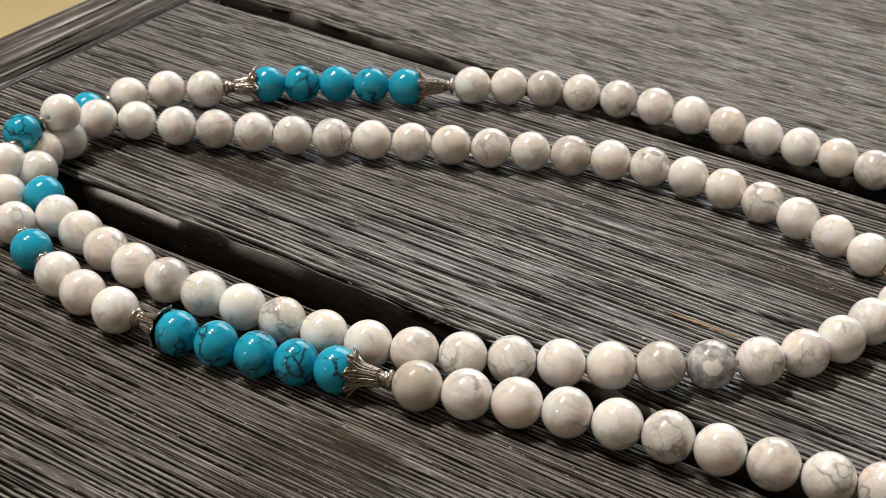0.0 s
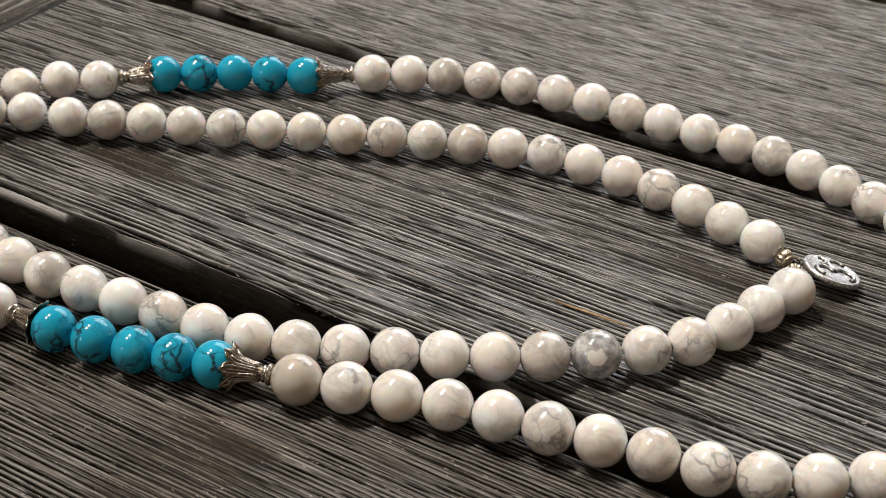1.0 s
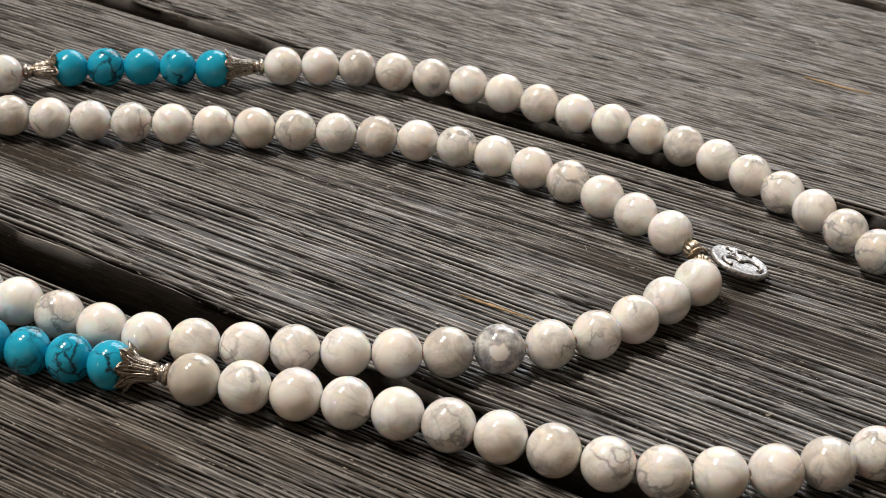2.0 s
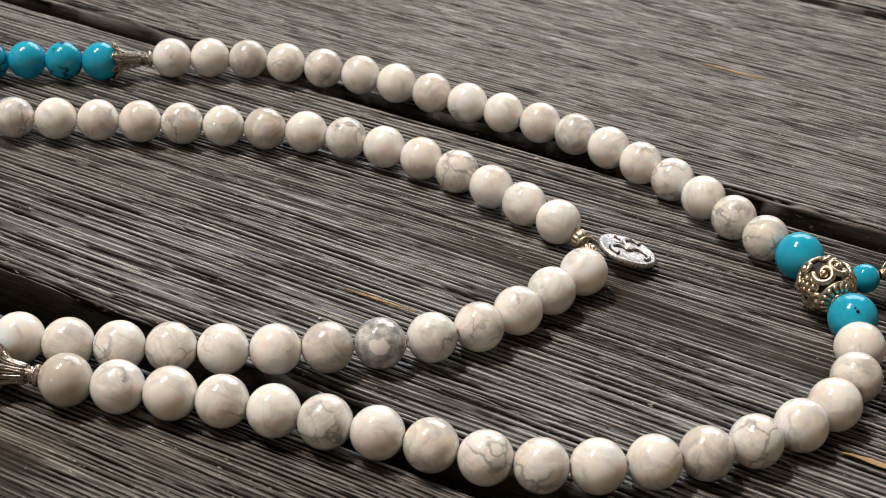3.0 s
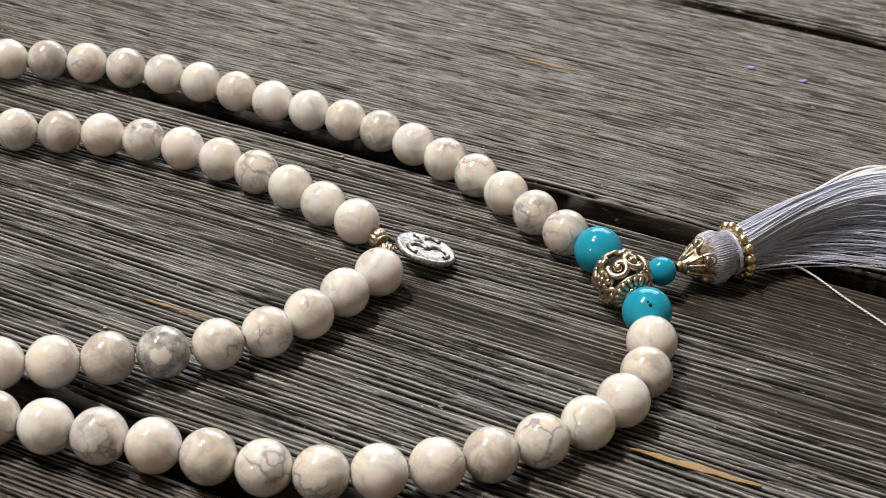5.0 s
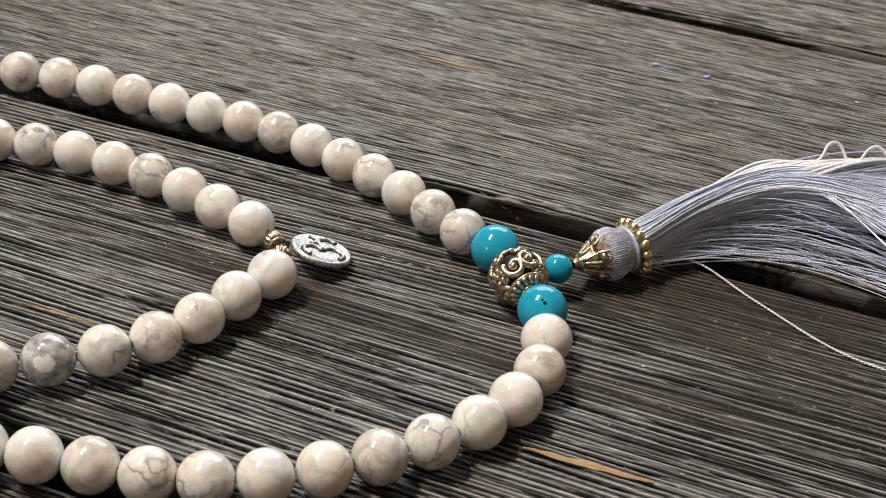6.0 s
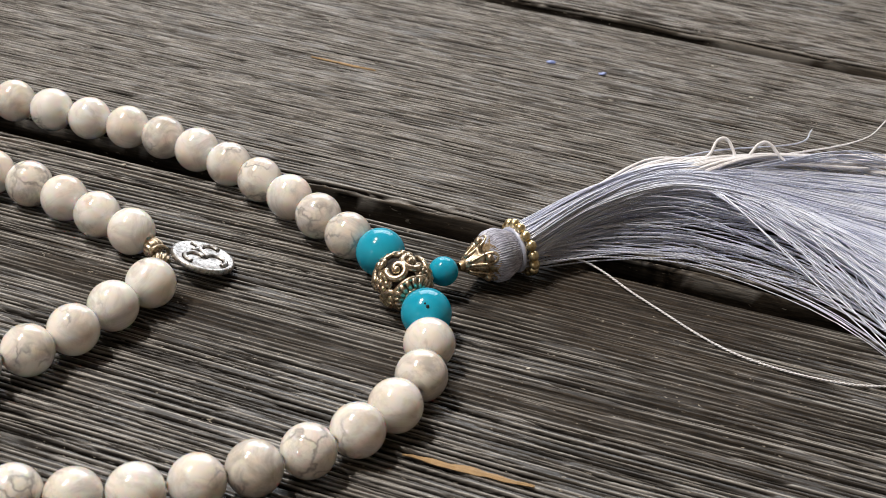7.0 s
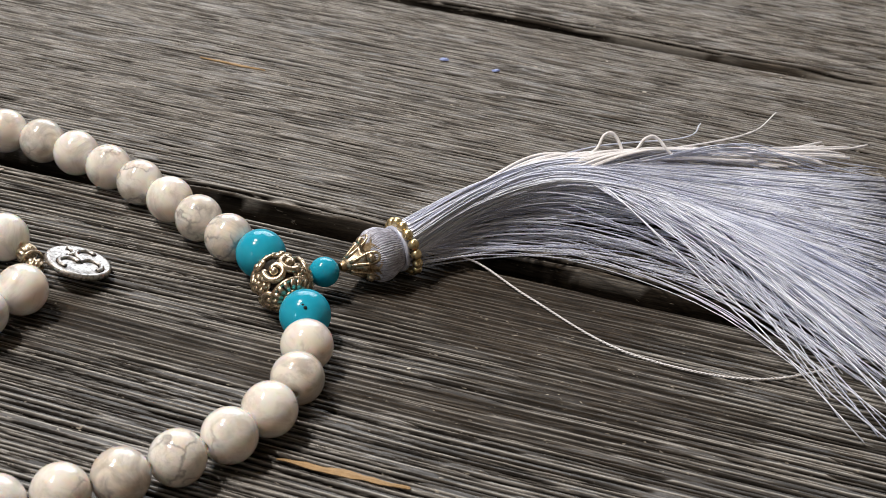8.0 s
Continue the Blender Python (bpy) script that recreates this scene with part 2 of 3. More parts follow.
def box(bm, x0, x1, y0, y1, z0, z1):
    v = [bm.verts.new((x, y, z)) for x in (x0, x1) for y in (y0, y1) for z in (z0, z1)]
    for f in ((0, 1, 3, 2), (4, 6, 7, 5), (0, 4, 5, 1), (2, 3, 7, 6), (0, 2, 6, 4), (1, 5, 7, 3)):
        bm.faces.new([v[i] for i in f])


def lathe(profile, n, wave=None, bm=None, closed=True):
    """Turn (x, radius) pairs round the x axis; wave(i, angle) scales the radius of ring i."""
    bm = bm or bmesh.new()
    rings = []
    for i, (x, r) in enumerate(profile):
        ring = []
        for k in range(n):
            a = 2 * math.pi * k / n
            q = r * (wave(i, a) if wave else 1)
            ring.append(bm.verts.new((x, q * math.cos(a), q * math.sin(a))))
        rings.append(ring)
    for a, b in zip(rings, rings[1:]):
        for k in range(n):
            bm.faces.new((a[k], b[k], b[(k + 1) % n], a[(k + 1) % n]))
    if closed:
        bm.faces.new(rings[0])
        bm.faces.new(list(reversed(rings[-1])))
    return bm


def tube(bm, pts, radius, sides=6, taper=1.0):
    """A round thread along points."""
    rings = []
    pts = [Vector(p) for p in pts]
    for i, p in enumerate(pts):
        d = (pts[min(i + 1, len(pts) - 1)] - pts[max(i - 1, 0)]).normalized()
        s = d.cross(Vector((0.13, 0.21, 0.97))).normalized()
        u = s.cross(d)
        r = radius * (1 + (taper - 1) * i / (len(pts) - 1))
        rings.append([bm.verts.new(p + r * (math.cos(a) * s + math.sin(a) * u)) for a in (2 * math.pi * k / sides for k in range(sides))])
    for a, b in zip(rings, rings[1:]):
        for k in range(sides):
            bm.faces.new((a[k], b[k], b[(k + 1) % sides], a[(k + 1) % sides]))
    bm.faces.new(rings[0])
    bm.faces.new(list(reversed(rings[-1])))
    return bm


def ball(bm, c, r, n=10, m=8):
    rings = []
    for i in range(1, m):
        th = math.pi * i / m
        rings.append([bm.verts.new((c[0] + r * math.sin(th) * math.cos(a), c[1] + r * math.sin(th) * math.sin(a), c[2] + r * math.cos(th))) for a in (2 * math.pi * k / n for k in range(n))])
    top, bot = bm.verts.new((c[0], c[1], c[2] + r)), bm.verts.new((c[0], c[1], c[2] - r))
    for a, b in zip(rings, rings[1:]):
        for k in range(n):
            bm.faces.new((a[k], b[k], b[(k + 1) % n], a[(k + 1) % n]))
    for k in range(n):
        bm.faces.new((top, rings[0][k], rings[0][(k + 1) % n]))
        bm.faces.new((bot, rings[-1][(k + 1) % n], rings[-1][k]))
    return bm


def catmull(ctrl, u):
    """A point on a smooth curve through the control points, one unit of u from each to the next."""
    n = len(ctrl)
    i = min(max(int(u), 0), n - 2)
    f = u - i
    p1, p2 = Vector(ctrl[i]), Vector(ctrl[i + 1])
    p0 = Vector(ctrl[i - 1]) if i else 2 * p1 - p2
    p3 = Vector(ctrl[i + 2]) if i + 2 < n else 2 * p2 - p1
    return 0.5 * (2 * p1 + (p2 - p0) * f + (2 * p0 - 5 * p1 + 4 * p2 - p3) * f * f + (3 * p1 - p0 - 3 * p2 + p3) * f ** 3)


def along(p, d, spin=0.0):
    """A pose at p with x along d."""
    d = Vector(d).normalized()
    return Matrix.Translation(p) @ d.to_track_quat("X", "Z").to_matrix().to_4x4() @ Matrix.Rotation(spin, 4, "X")


# ---- the room ----
def slab(name, x0, x1, y0, y1, z0, z1, material, label, category):
    bm = bmesh.new()
    box(bm, x0, x1, y0, y1, z0, z1)
    return tagged(new(name, mesh_of(name, bm, material, False)), label, category, kind="structure")


FZ = -0.75
slab("floor", -2.5, 2.5, -2.5, 2.5, FZ - 0.1, FZ, FLOOR, "warm yellow oak floor far below the table", "floor")
slab("ceiling", -2.5, 2.5, -2.5, 2.5, 2.75, 2.85, CEIL, "plain grey beige painted ceiling above the table", "ceiling")


def wall_with_window(name, place, w0, w1, z0=0.3, z1=1.45):
    """A wall along its own x, 5 m long, with a window opening from w0 to w1 and from z0 to z1."""
    bm = bmesh.new()
    for x0, x1, za, zb in ((-2.5, w0, FZ, 2.75), (w1, 2.5, FZ, 2.75), (w0, w1, FZ, z0), (w0, w1, z1, 2.75)):
        box(bm, x0, x1, 0, 0.15, za, zb)
    ob = tagged(new(name, mesh_of(name, bm, WALL, False)), "plain warm grey plaster wall with a window opening", "wall", kind="structure")
    ob.matrix_world = place


def wall_plain(name, place):
    bm = bmesh.new()
    box(bm, -2.5, 2.5, 0, 0.15, FZ, 2.75)
    ob = tagged(new(name, mesh_of(name, bm, WALL, False)), "plain warm grey plaster wall", "wall", kind="structure")
    ob.matrix_world = place


wall_with_window("wall_north", pose(0, 2.36, 0), -0.35, 1.85, 0.6, 2.0)
wall_with_window("wall_west", pose(-2.36, 0, 0, 0, 0, 90), -1.65, -0.75, 0.3, 1.55)
wall_plain("wall_south", pose(0, -2.36, 0, 0, 0, 180))
wall_plain("wall_east", pose(2.36, 0, 0, 0, 0, -90))

# ---- the table: boards run 31 degrees off the necklace ----
table = tagged(new("table"), "dark weathered wooden plank table with open board gaps", "table")
table.matrix_basis = pose(0, 0, 0, 0, 0, -31)
rng = random.Random(4)


def lattice(rs, u, v, du, dv):
    """Smooth random values in 0..1 over arrays u, v, with cells du by dv."""
    a, b = (u - u.min()) / du + rs.random_sample(), (v - v.min()) / dv + rs.random_sample()
    grid = rs.random_sample((int(a.max()) + 3, int(b.max()) + 3))
    i, j = a.astype(int), b.astype(int)
    f, g = a - i, b - j
    f, g = f * f * (3 - 2 * f), g * g * (3 - 2 * g)
    return (grid[i, j] * (1 - f) + grid[i + 1, j] * f) * (1 - g) + (grid[i, j + 1] * (1 - f) + grid[i + 1, j + 1] * f) * g


def step01(x, a, b):
    t = np.clip((x - a) / (b - a), 0, 1)
    return t * t * (3 - 2 * t)


def board(seed, length, width, fine, fine_u, fall0, fall1, pitch=0.0011, run_u=0.03, worn=(), deep=0.0004, shine=1.0, brown=0.0, grey=0.0):
    """The mesh of a weathered board with its thin parallel furrows and rounded, ragged long edges; x along the grain from 0, y from 0."""
    rs = np.random.RandomState(seed)
    us = np.concatenate((np.arange(0, fine_u, 0.0016 if fine < 0.0005 else 0.006), np.arange(fine_u, length, 0.02), [length]))
    vs = np.linspace(0, width, int(width / fine) + 1)
    u, v = np.meshgrid(us, vs, indexing="ij")
    w = v + 0.003 * lattice(rs, u, v, 0.2, 0.03) + 0.0005 * lattice(rs, u, v, 0.03, 0.006)
    patch = lattice(rs, u, w, 0.05, 0.012)
    for cu, cv, ru, rv in worn:
        near = ((u - cu) / ru) ** 2 + ((v - cv) / rv) ** 2
        patch = patch - 0.6 * np.exp(-near) * (0.6 + 0.6 * lattice(rs, u, v, 0.012, 0.003))
    amp = 0.25 + 0.75 * step01(patch, -0.1, 0.16)
    bare = np.clip(1 - step01(patch, -0.1, 0.26) + brown, 0, 1)
    # two combs of year lines; each line keeps its own widths and breaks along its length
    furrow, ridge = np.zeros_like(u), np.zeros_like(u)
    for gap, share in ((pitch, 0.8), (pitch * 0.61, 0.5)):
        at_line = w / gap + 1.4 * lattice(rs, u, w, 0.09, 0.008) + 0.22 * lattice(rs, u, w, 0.022, gap * 0.9) + 9
        line = np.floor(at_line).astype(int)
        t = at_line - line
        rows = line.max() + 2

        def per_line(run_length):
            a = u / run_length + rs.random_sample(rows)[line] * 7
            i = a.astype(int)
            f = a - i
            f = f * f * (3 - 2 * f)
            grid = rs.random_sample((rows, i.max() + 2))
            return grid[line, i] * (1 - f) + grid[line, i + 1] * f

        wide = 0.14 + 0.24 * per_line(run_u)
        on = step01(per_line(run_u * 0.55), 0.96 - share, 1.06 - share)
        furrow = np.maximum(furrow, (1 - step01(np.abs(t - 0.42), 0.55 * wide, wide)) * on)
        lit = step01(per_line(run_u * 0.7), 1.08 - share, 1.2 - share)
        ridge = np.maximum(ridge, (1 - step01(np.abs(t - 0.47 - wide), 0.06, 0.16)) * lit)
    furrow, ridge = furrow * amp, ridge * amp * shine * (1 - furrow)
    wave = lattice(rs, u, w, 0.06, 0.0009)
    pit = step01(lattice(rs, u, w, 0.005, 0.0008), 0.8, 0.88)
    h = -deep * furrow - 0.00009 * (1 - wave) * amp - 0.0001 * pit * amp - 0.00006 * (1 - ridge)
    ragged = 0.75 + 0.5 * lattice(rs, u, v * 0, 0.012, 1.0)
    for d, fall in ((v, fall0), (width - v, fall1)):
        fl = fall * ragged
        q = np.clip(1 - d / fl, 0, 1)
        h = h - 0.75 * fl * (1 - np.sqrt(1 - q * q * 0.98))
    z = np.minimum(h, 0)
    y = v.copy()
    nu, nv = u.shape
    # close the sides and the underside
    th = 0.028
    sides = [np.stack((us, np.full(nu, yy), np.full(nu, zz)), 1) for yy, zz in ((0.0, -th), (0.0, -0.0045), (width, -0.0045), (width, -th))]
    verts = np.concatenate([np.stack((u, y, z), 2).reshape(-1, 3)] + sides)
    idx = np.arange(nu * nv).reshape(nu, nv)
    li, l2, r2i, ri = (nu * nv + k * nu + np.arange(nu) for k in range(4))
    full = np.concatenate((li[:, None], l2[:, None], idx, r2i[:, None], ri[:, None]), 1)
    quads = np.stack((full[:-1, :-1], full[1:, :-1], full[1:, 1:], full[:-1, 1:]), 2).reshape(-1, 4)
    under = np.stack((li[:-1], ri[:-1], ri[1:], li[1:]), 1)
    quads = np.concatenate((quads, under))
    me = bpy.data.meshes.new("plank")
    me.vertices.add(len(verts))
    me.vertices.foreach_set("co", verts.ravel())
    me.loops.add(quads.size)
    me.loops.foreach_set("vertex_index", quads.ravel().astype(np.int32))
    me.polygons.add(len(quads))
    me.polygons.foreach_set("loop_start", np.arange(0, quads.size, 4, dtype=np.int32))
    me.polygons.foreach_set("use_smooth", np.ones(len(quads), dtype=bool))
    me.update(calc_edges=True)
    for key, field, rest in (("furrow", furrow, 0.0), ("ridge", ridge, 0.0), ("bare", bare, 0.6), ("lightened", np.full_like(u, grey), 0.0)):
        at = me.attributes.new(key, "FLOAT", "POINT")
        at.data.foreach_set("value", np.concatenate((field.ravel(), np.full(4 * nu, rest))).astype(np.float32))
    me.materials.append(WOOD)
    return me


# smooth dark brown stretches of the middle board, from its near end corner: centre and half sizes
WORN = ((0.272, 0.069, 0.045, 0.016), (0.157, 0.047, 0.035, 0.009), (0.074, 0.02, 0.04, 0.008))
BOARDS = ((-0.112, -0.023, 0.002), (-0.017, 0.07, 0.002), (0.078, 0.1675, 0.0001), (0.1777, 0.26, 0.00008), (0.2672, 0.3597, 0.00011), (0.365, 0.453, 0.00016), (0.459, 0.547, 0.002), (0.553, 0.64, 0.002))
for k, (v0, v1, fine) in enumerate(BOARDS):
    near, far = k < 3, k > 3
    # last value: how far the colour is lifted, for far boards standing in for sheen
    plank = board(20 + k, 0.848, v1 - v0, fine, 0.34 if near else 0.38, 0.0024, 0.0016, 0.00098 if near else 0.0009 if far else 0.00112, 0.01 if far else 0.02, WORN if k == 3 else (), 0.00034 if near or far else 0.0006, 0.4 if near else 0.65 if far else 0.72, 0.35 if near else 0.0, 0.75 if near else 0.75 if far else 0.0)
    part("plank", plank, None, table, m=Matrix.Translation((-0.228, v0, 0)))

bm = bmesh.new()
box(bm, -0.251, -0.2285, -0.114, 0.642, -0.03, 0.0)
bmesh.ops.bevel(bm, geom=bm.edges[:], offset=0.0016, segments=3, affect="EDGES")
part("end_board", bm, WOOD_END, table, "dark weathered end board across the plank ends")
bm = bmesh.new()
box(bm, 0.621, 0.643, -0.114, 0.642, -0.03, 0.0)
bmesh.ops.bevel(bm, geom=bm.edges[:], offset=0.0016, segments=3, affect="EDGES")
part("end_board", bm, WOOD_END, table)
# added panel, coloured black to give the board gaps their deep shade
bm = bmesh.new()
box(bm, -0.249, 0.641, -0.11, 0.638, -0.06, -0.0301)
part("under_panel", bm, BLACK, table, "added black panel under the boards that stands in for gap shade", smooth=False)
for u in (-0.22, 0.58):
    for v in (-0.08, 0.6):
        bm = bmesh.new()
        box(bm, u - 0.025, u + 0.025, v - 0.025, v + 0.025, FZ, -0.0605)
        bmesh.ops.bevel(bm, geom=bm.edges[:], offset=0.003, segments=2, affect="EDGES")
        part("leg", bm, WOOD_END, table)

# ---- the necklace ----
mala = tagged(new("bead_necklace"), "looped white howlite and turquoise bead necklace lying on dark wood", "necklace")
R_W, R_T = 0.00405, 0.0038


def bead_mesh(name, r, material, n=40, flat=1.0):
    """A ball drilled along x, with a small bevelled hole."""
    hole = 0.0005
    a0 = math.asin(hole * 1.5 / r)
    prof = [(-r * 0.8, hole), (-r * math.cos(a0) * 0.985, hole)]
    m = 22
    for i in range(m + 1):
        a = a0 + (math.pi - 2 * a0) * i / m
        prof.append((-r * math.cos(a), r * math.sin(a)))
    prof += [(r * math.cos(a0) * 0.985, hole), (r * 0.8, hole)]
    return mesh_of(name, lathe([(x * flat, q) for x, q in prof], n), material)


ME_W = bead_mesh("howlite_bead", R_W, WHITE)
ME_V = bead_mesh("howlite_bead_veined", R_W, VEINED)
ME_N = bead_mesh("howlite_bead_nodule", R_W, NODULE)
ME_G = bead_mesh("howlite_bead_grey", R_W, GREY)
ME_C = bead_mesh("howlite_bead_smudged", R_W, SMUDGED)
ME_T = bead_mesh("turquoise_bead", R_T, TURQ)
ME_TP = bead_mesh("turquoise_bead_unveined", R_T, TURQ_PLAIN)
ME_A = bead_mesh("turquoise_bead_flattened", 0.00385, TURQ, flat=0.94)
ME_P = bead_mesh("turquoise_bead_plain", 0.0041, TURQ_PLAIN)
ME_S = bead_mesh("turquoise_bead_small", 0.0025, TURQ_PLAIN)


def place_bead(me, p, d, r=None):
    ob = part("howlite_bead" if me in (ME_W, ME_V, ME_G, ME_C, ME_N) else "turquoise_bead", me, None, mala)
    spin = rng.uniform(0, 6.28)
    ob.matrix_basis = along(p, d, 0 if me is ME_N else spin)
    s = 1 + rng.uniform(-0.012, 0.012)
    ob.scale = (s, s, s)
    return ob


def run(ctrl, n, step, me, z, veined=(), grey={}):
    """n beads along a curve, a control point at every step-th bead. Returns their places."""
    ctrl = [(x * CM, y * CM, z) for x, y in ctrl]
    pts = [catmull(ctrl, k / step) for k in range(n)]
    for k, p in enumerate(pts):
        d = pts[min(k + 1, n - 1)] - pts[max(k - 1, 0)]
        place_bead(ME_V if k in veined else grey[k] if k in grey else me, p, d)
    return pts


# inner loop, from the medal round to the fold; outer loop, from the tassel round
U = run([(8.249, 22.19), (6.572, 23.926), (4.52, 25.178), (2.163, 25.653), (-0.255, 25.875), (-2.691, 26.016), (-5.125, 26.257)], 19, 3, ME_W, R_W, (3, 6, 10, 14), {8: ME_C, 17: ME_C})
V = run([(8.492, 20.631), (6.626, 19.099), (4.246, 18.594), (1.861, 18.609), (-0.483, 18.886), (-2.697, 19.817), (-4.809, 20.968), (-6.611, 22.544)], 22, 3, ME_W, R_W, (4, 9, 11, 14), {5: ME_N, 6: ME_C, 17: ME_C})
O = run([(0.389, 17.832), (2.727, 17.312), (4.984, 16.572), (7.261, 15.836), (9.648, 16.056), (11.793, 17.108), (12.9, 19.3)], 16, 3, ME_W, R_W, (3, 5, 8, 9, 13), {0: ME_G, 7: ME_C, 12: ME_C})
F = run([(11.825, 21.652), (10.546, 23.64), (8.953, 25.349), (6.939, 26.623), (4.814, 27.84), (2.469, 28.544), (0.1, 28.55)], 18, 3, ME_W, R_W, (0, 1, 3, 13), {6: ME_C, 15: ME_C})
A = run([(-3.661, 19.018), (-2.267, 18.529), (-0.931, 18.192)], 5, 2, ME_A, 0.00385)
ME_B = bead_mesh("turquoise_bead_large", 0.00395, TURQ)
ME_BP = bead_mesh("turquoise_bead_large_plain", 0.00395, TURQ_PLAIN)
B = run([(-3.56, 28.332), (-2.061, 28.465), (-0.544, 28.419)], 5, 2, ME_BP, 0.00395, (), {1: ME_B, 3: ME_B})
place_bead(ME_C, Vector((12.302, 17.749, 0.4)) * CM, (0.3, 1, 0))
place_bead(ME_W, Vector((12.578, 18.513, 0.4)) * CM, (0.15, 1, 0))
G0, G1, G3 = Vector((12.275, 21.07, 0.41)) * CM, Vector((12.687, 19.276, 0.41)) * CM, Vector((13.189, 20.34, 0.45)) * CM
place_bead(ME_P, G0, (0.1, -1, 0))
place_bead(ME_P, G1, (-0.2, 1, 0))
place_bead(ME_S, G3, (1, 0.2, 0))
for d, r in (((-0.12, -0.62, 0.78), 0.0003), ((-0.2, -0.5, 0.85), 0.00018)):
    part("dark_inclusion", ball(bmesh.new(), G1 + Vector(d).normalized() * 0.00402, r, 10, 8), BLACK, mala)
# the fold at the far end of the loops, where the outer strand climbs over the inner one
fold_inner = [(ME_W, -6.0, 26.44, 0.4), (ME_W, -6.78, 26.3, 0.48), (ME_W, -7.22, 25.5, 0.4), (ME_W, -7.55, 24.97, 0.4), (ME_W, -7.46, 24.2, 0.4), (ME_TP, -7.07, 23.3, 0.38)]
fold_outer = [(ME_W, -4.861, 27.989, 0.4), (ME_W, -5.686, 27.929, 0.4), (ME_W, -6.435, 27.545, 0.4), (ME_TP, -7.14, 26.87, 0.38), (ME_W, -7.3, 25.58, 0.95), (ME_T, -7.89, 24.9, 0.85), (ME_W, -8.02, 24.1, 0.6), (ME_W, -7.79, 23.24, 0.4), (ME_W, -7.33, 22.25, 0.4), (ME_TP, -6.765, 21.403, 0.38), (ME_W, -6.073, 20.608, 0.4), (ME_W, -5.498, 20.08, 0.4), (ME_W, -4.816, 19.597, 0.4)]


def fold(rows):
    pts = [Vector(r[1:]) * CM for r in rows]
    for k, p in enumerate(pts):
        place_bead(rows[k][0], p, pts[min(k + 1, len(pts) - 1)] - pts[max(k - 1, 0)])
    return pts


FI, FO = fold(fold_inner), fold(fold_outer)


# silver spacers between the beads
def spacer(p, d, r=0.0011, w=0.0013):
    prof = [(-w / 2, r * 0.45), (-w / 2, r * 0.75), (-w * 0.3, r), (0, r * 1.02), (w * 0.3, r), (w / 2, r * 0.75), (w / 2, r * 0.45)]
    bm = lathe(prof, 20, lambda i, a: 1 + (0.09 * math.cos(10 * a) if 1 < i < 5 else 0))
    part("spacer", bm, SILVER, mala, m=along(p, d))


def between(a, b, ra, rb):
    """The middle of the free stretch between two beads, and its direction."""
    d = (b - a).normalized()
    return (a + d * ra + b - d * rb) / 2, d


for a, b, ra, rb in ((FO[2], FO[3], R_W, R_T), (FO[4], FO[5], R_W, R_T), (FO[5], FO[6], R_T, R_W), (FO[8], FO[9], R_W, R_T), (FO[9], FO[10], R_T, R_W), (FI[4], FI[5], R_W, R_T)):
    p, d = between(a, b, ra, rb)
    spacer(p, d, 0.0017, 0.001)


def bead_cap(tq, white, seed):
    """A silver trumpet of eight petals that cups the end bead of a turquoise row, with a ball collar at its neck."""
    d = (white - tq).normalized()
    L = (white - tq).length - R_W
    x0, x1 = 0.0025, L - 0.0013
    petals = 8

    def radius(f):
        return 0.0011 + 0.0011 * (1 - f) ** 1.4 + 0.0014 * max(0.0, 1 - 3.4 * f) ** 1.3

    n, steps = 96, 14
    rings = []
    for wall in (0, 1):
        ring_set = []
        for i in range(steps):
            f = i / (steps - 1)
            ring = []
            for k in range(n):
                a = 2 * math.pi * k / n
                lobe = abs(math.cos(petals / 2 * a)) ** 0.6
                rim = max(0.0, 1 - 2.4 * f)
                r = radius(f) * (1 + 0.13 * (lobe - 0.75) * (1 - 0.5 * f)) + 0.0002 * rim ** 3 * lobe - 0.00028 * wall
                x = x0 + (x1 - x0) * f + 0.0008 * (1 - lobe) * rim
                ring.append((x, max(r, 0.0006) * math.cos(a), max(r, 0.0006) * math.sin(a)))
            ring_set.append(ring)
        rings += ring_set[::-1] if wall == 0 else ring_set
    bm = bmesh.new()
    made = [[bm.verts.new(v) for v in ring] for ring in rings]
    for a, b in zip(made, made[1:]):
        for k in range(n):
            bm.faces.new((a[k], b[k], b[(k + 1) % n], a[(k + 1) % n]))
    cap = part("bead_cap", bm, TARNISHED, mala, "fluted antique silver bead cap with scalloped petals", m=along(tq, d, seed))
    # each petal has a raised rim that runs up its sides and curls over at the tip
    bm = bmesh.new()
    pts = []
    for i in range(21):
        t = 2 * i / 20 - 1
        f = 0.85 * abs(t) ** 1.1
        a = math.pi / petals * 0.86 * math.copysign(min(1, abs(t) * 2.4) ** 0.7 * (1 - 0.35 * f), t)
        r = radius(f) * 1.03 + (0.00034 if abs(t) < 0.3 else 0.00012)
        pts.append((x0 - 0.00015 * (1 - abs(t)) + (x1 - x0) * f, r * math.cos(a), r * math.sin(a)))
    tube(bm, pts, 0.0002, 6)
    tube(bm, [(x0 + (x1 - x0) * f, (radius(f) * 1.04 + 0.0001) * 1.0, 0) for f in (0.12, 0.25, 0.4, 0.6, 0.8)], 0.0002, 6, 0.5)
    me = mesh_of("petal", bm, SILVER)
    for k in range(petals):
        part("petal", me, None, cap, m=Matrix.Rotation(2 * math.pi * k / petals, 4, "X"))
    tip = lathe([(x1 - 0.0003, 0.0009), (x1 - 0.0002, 0.0013), (x1, 0.0014), (x1 + 0.00018, 0.0011), (x1 + 0.0003, 0.0012), (x1 + 0.0006, 0.0017), (x1 + 0.0009, 0.0018), (x1 + 0.0012, 0.0015), (x1 + 0.0014, 0.0008)], 28)
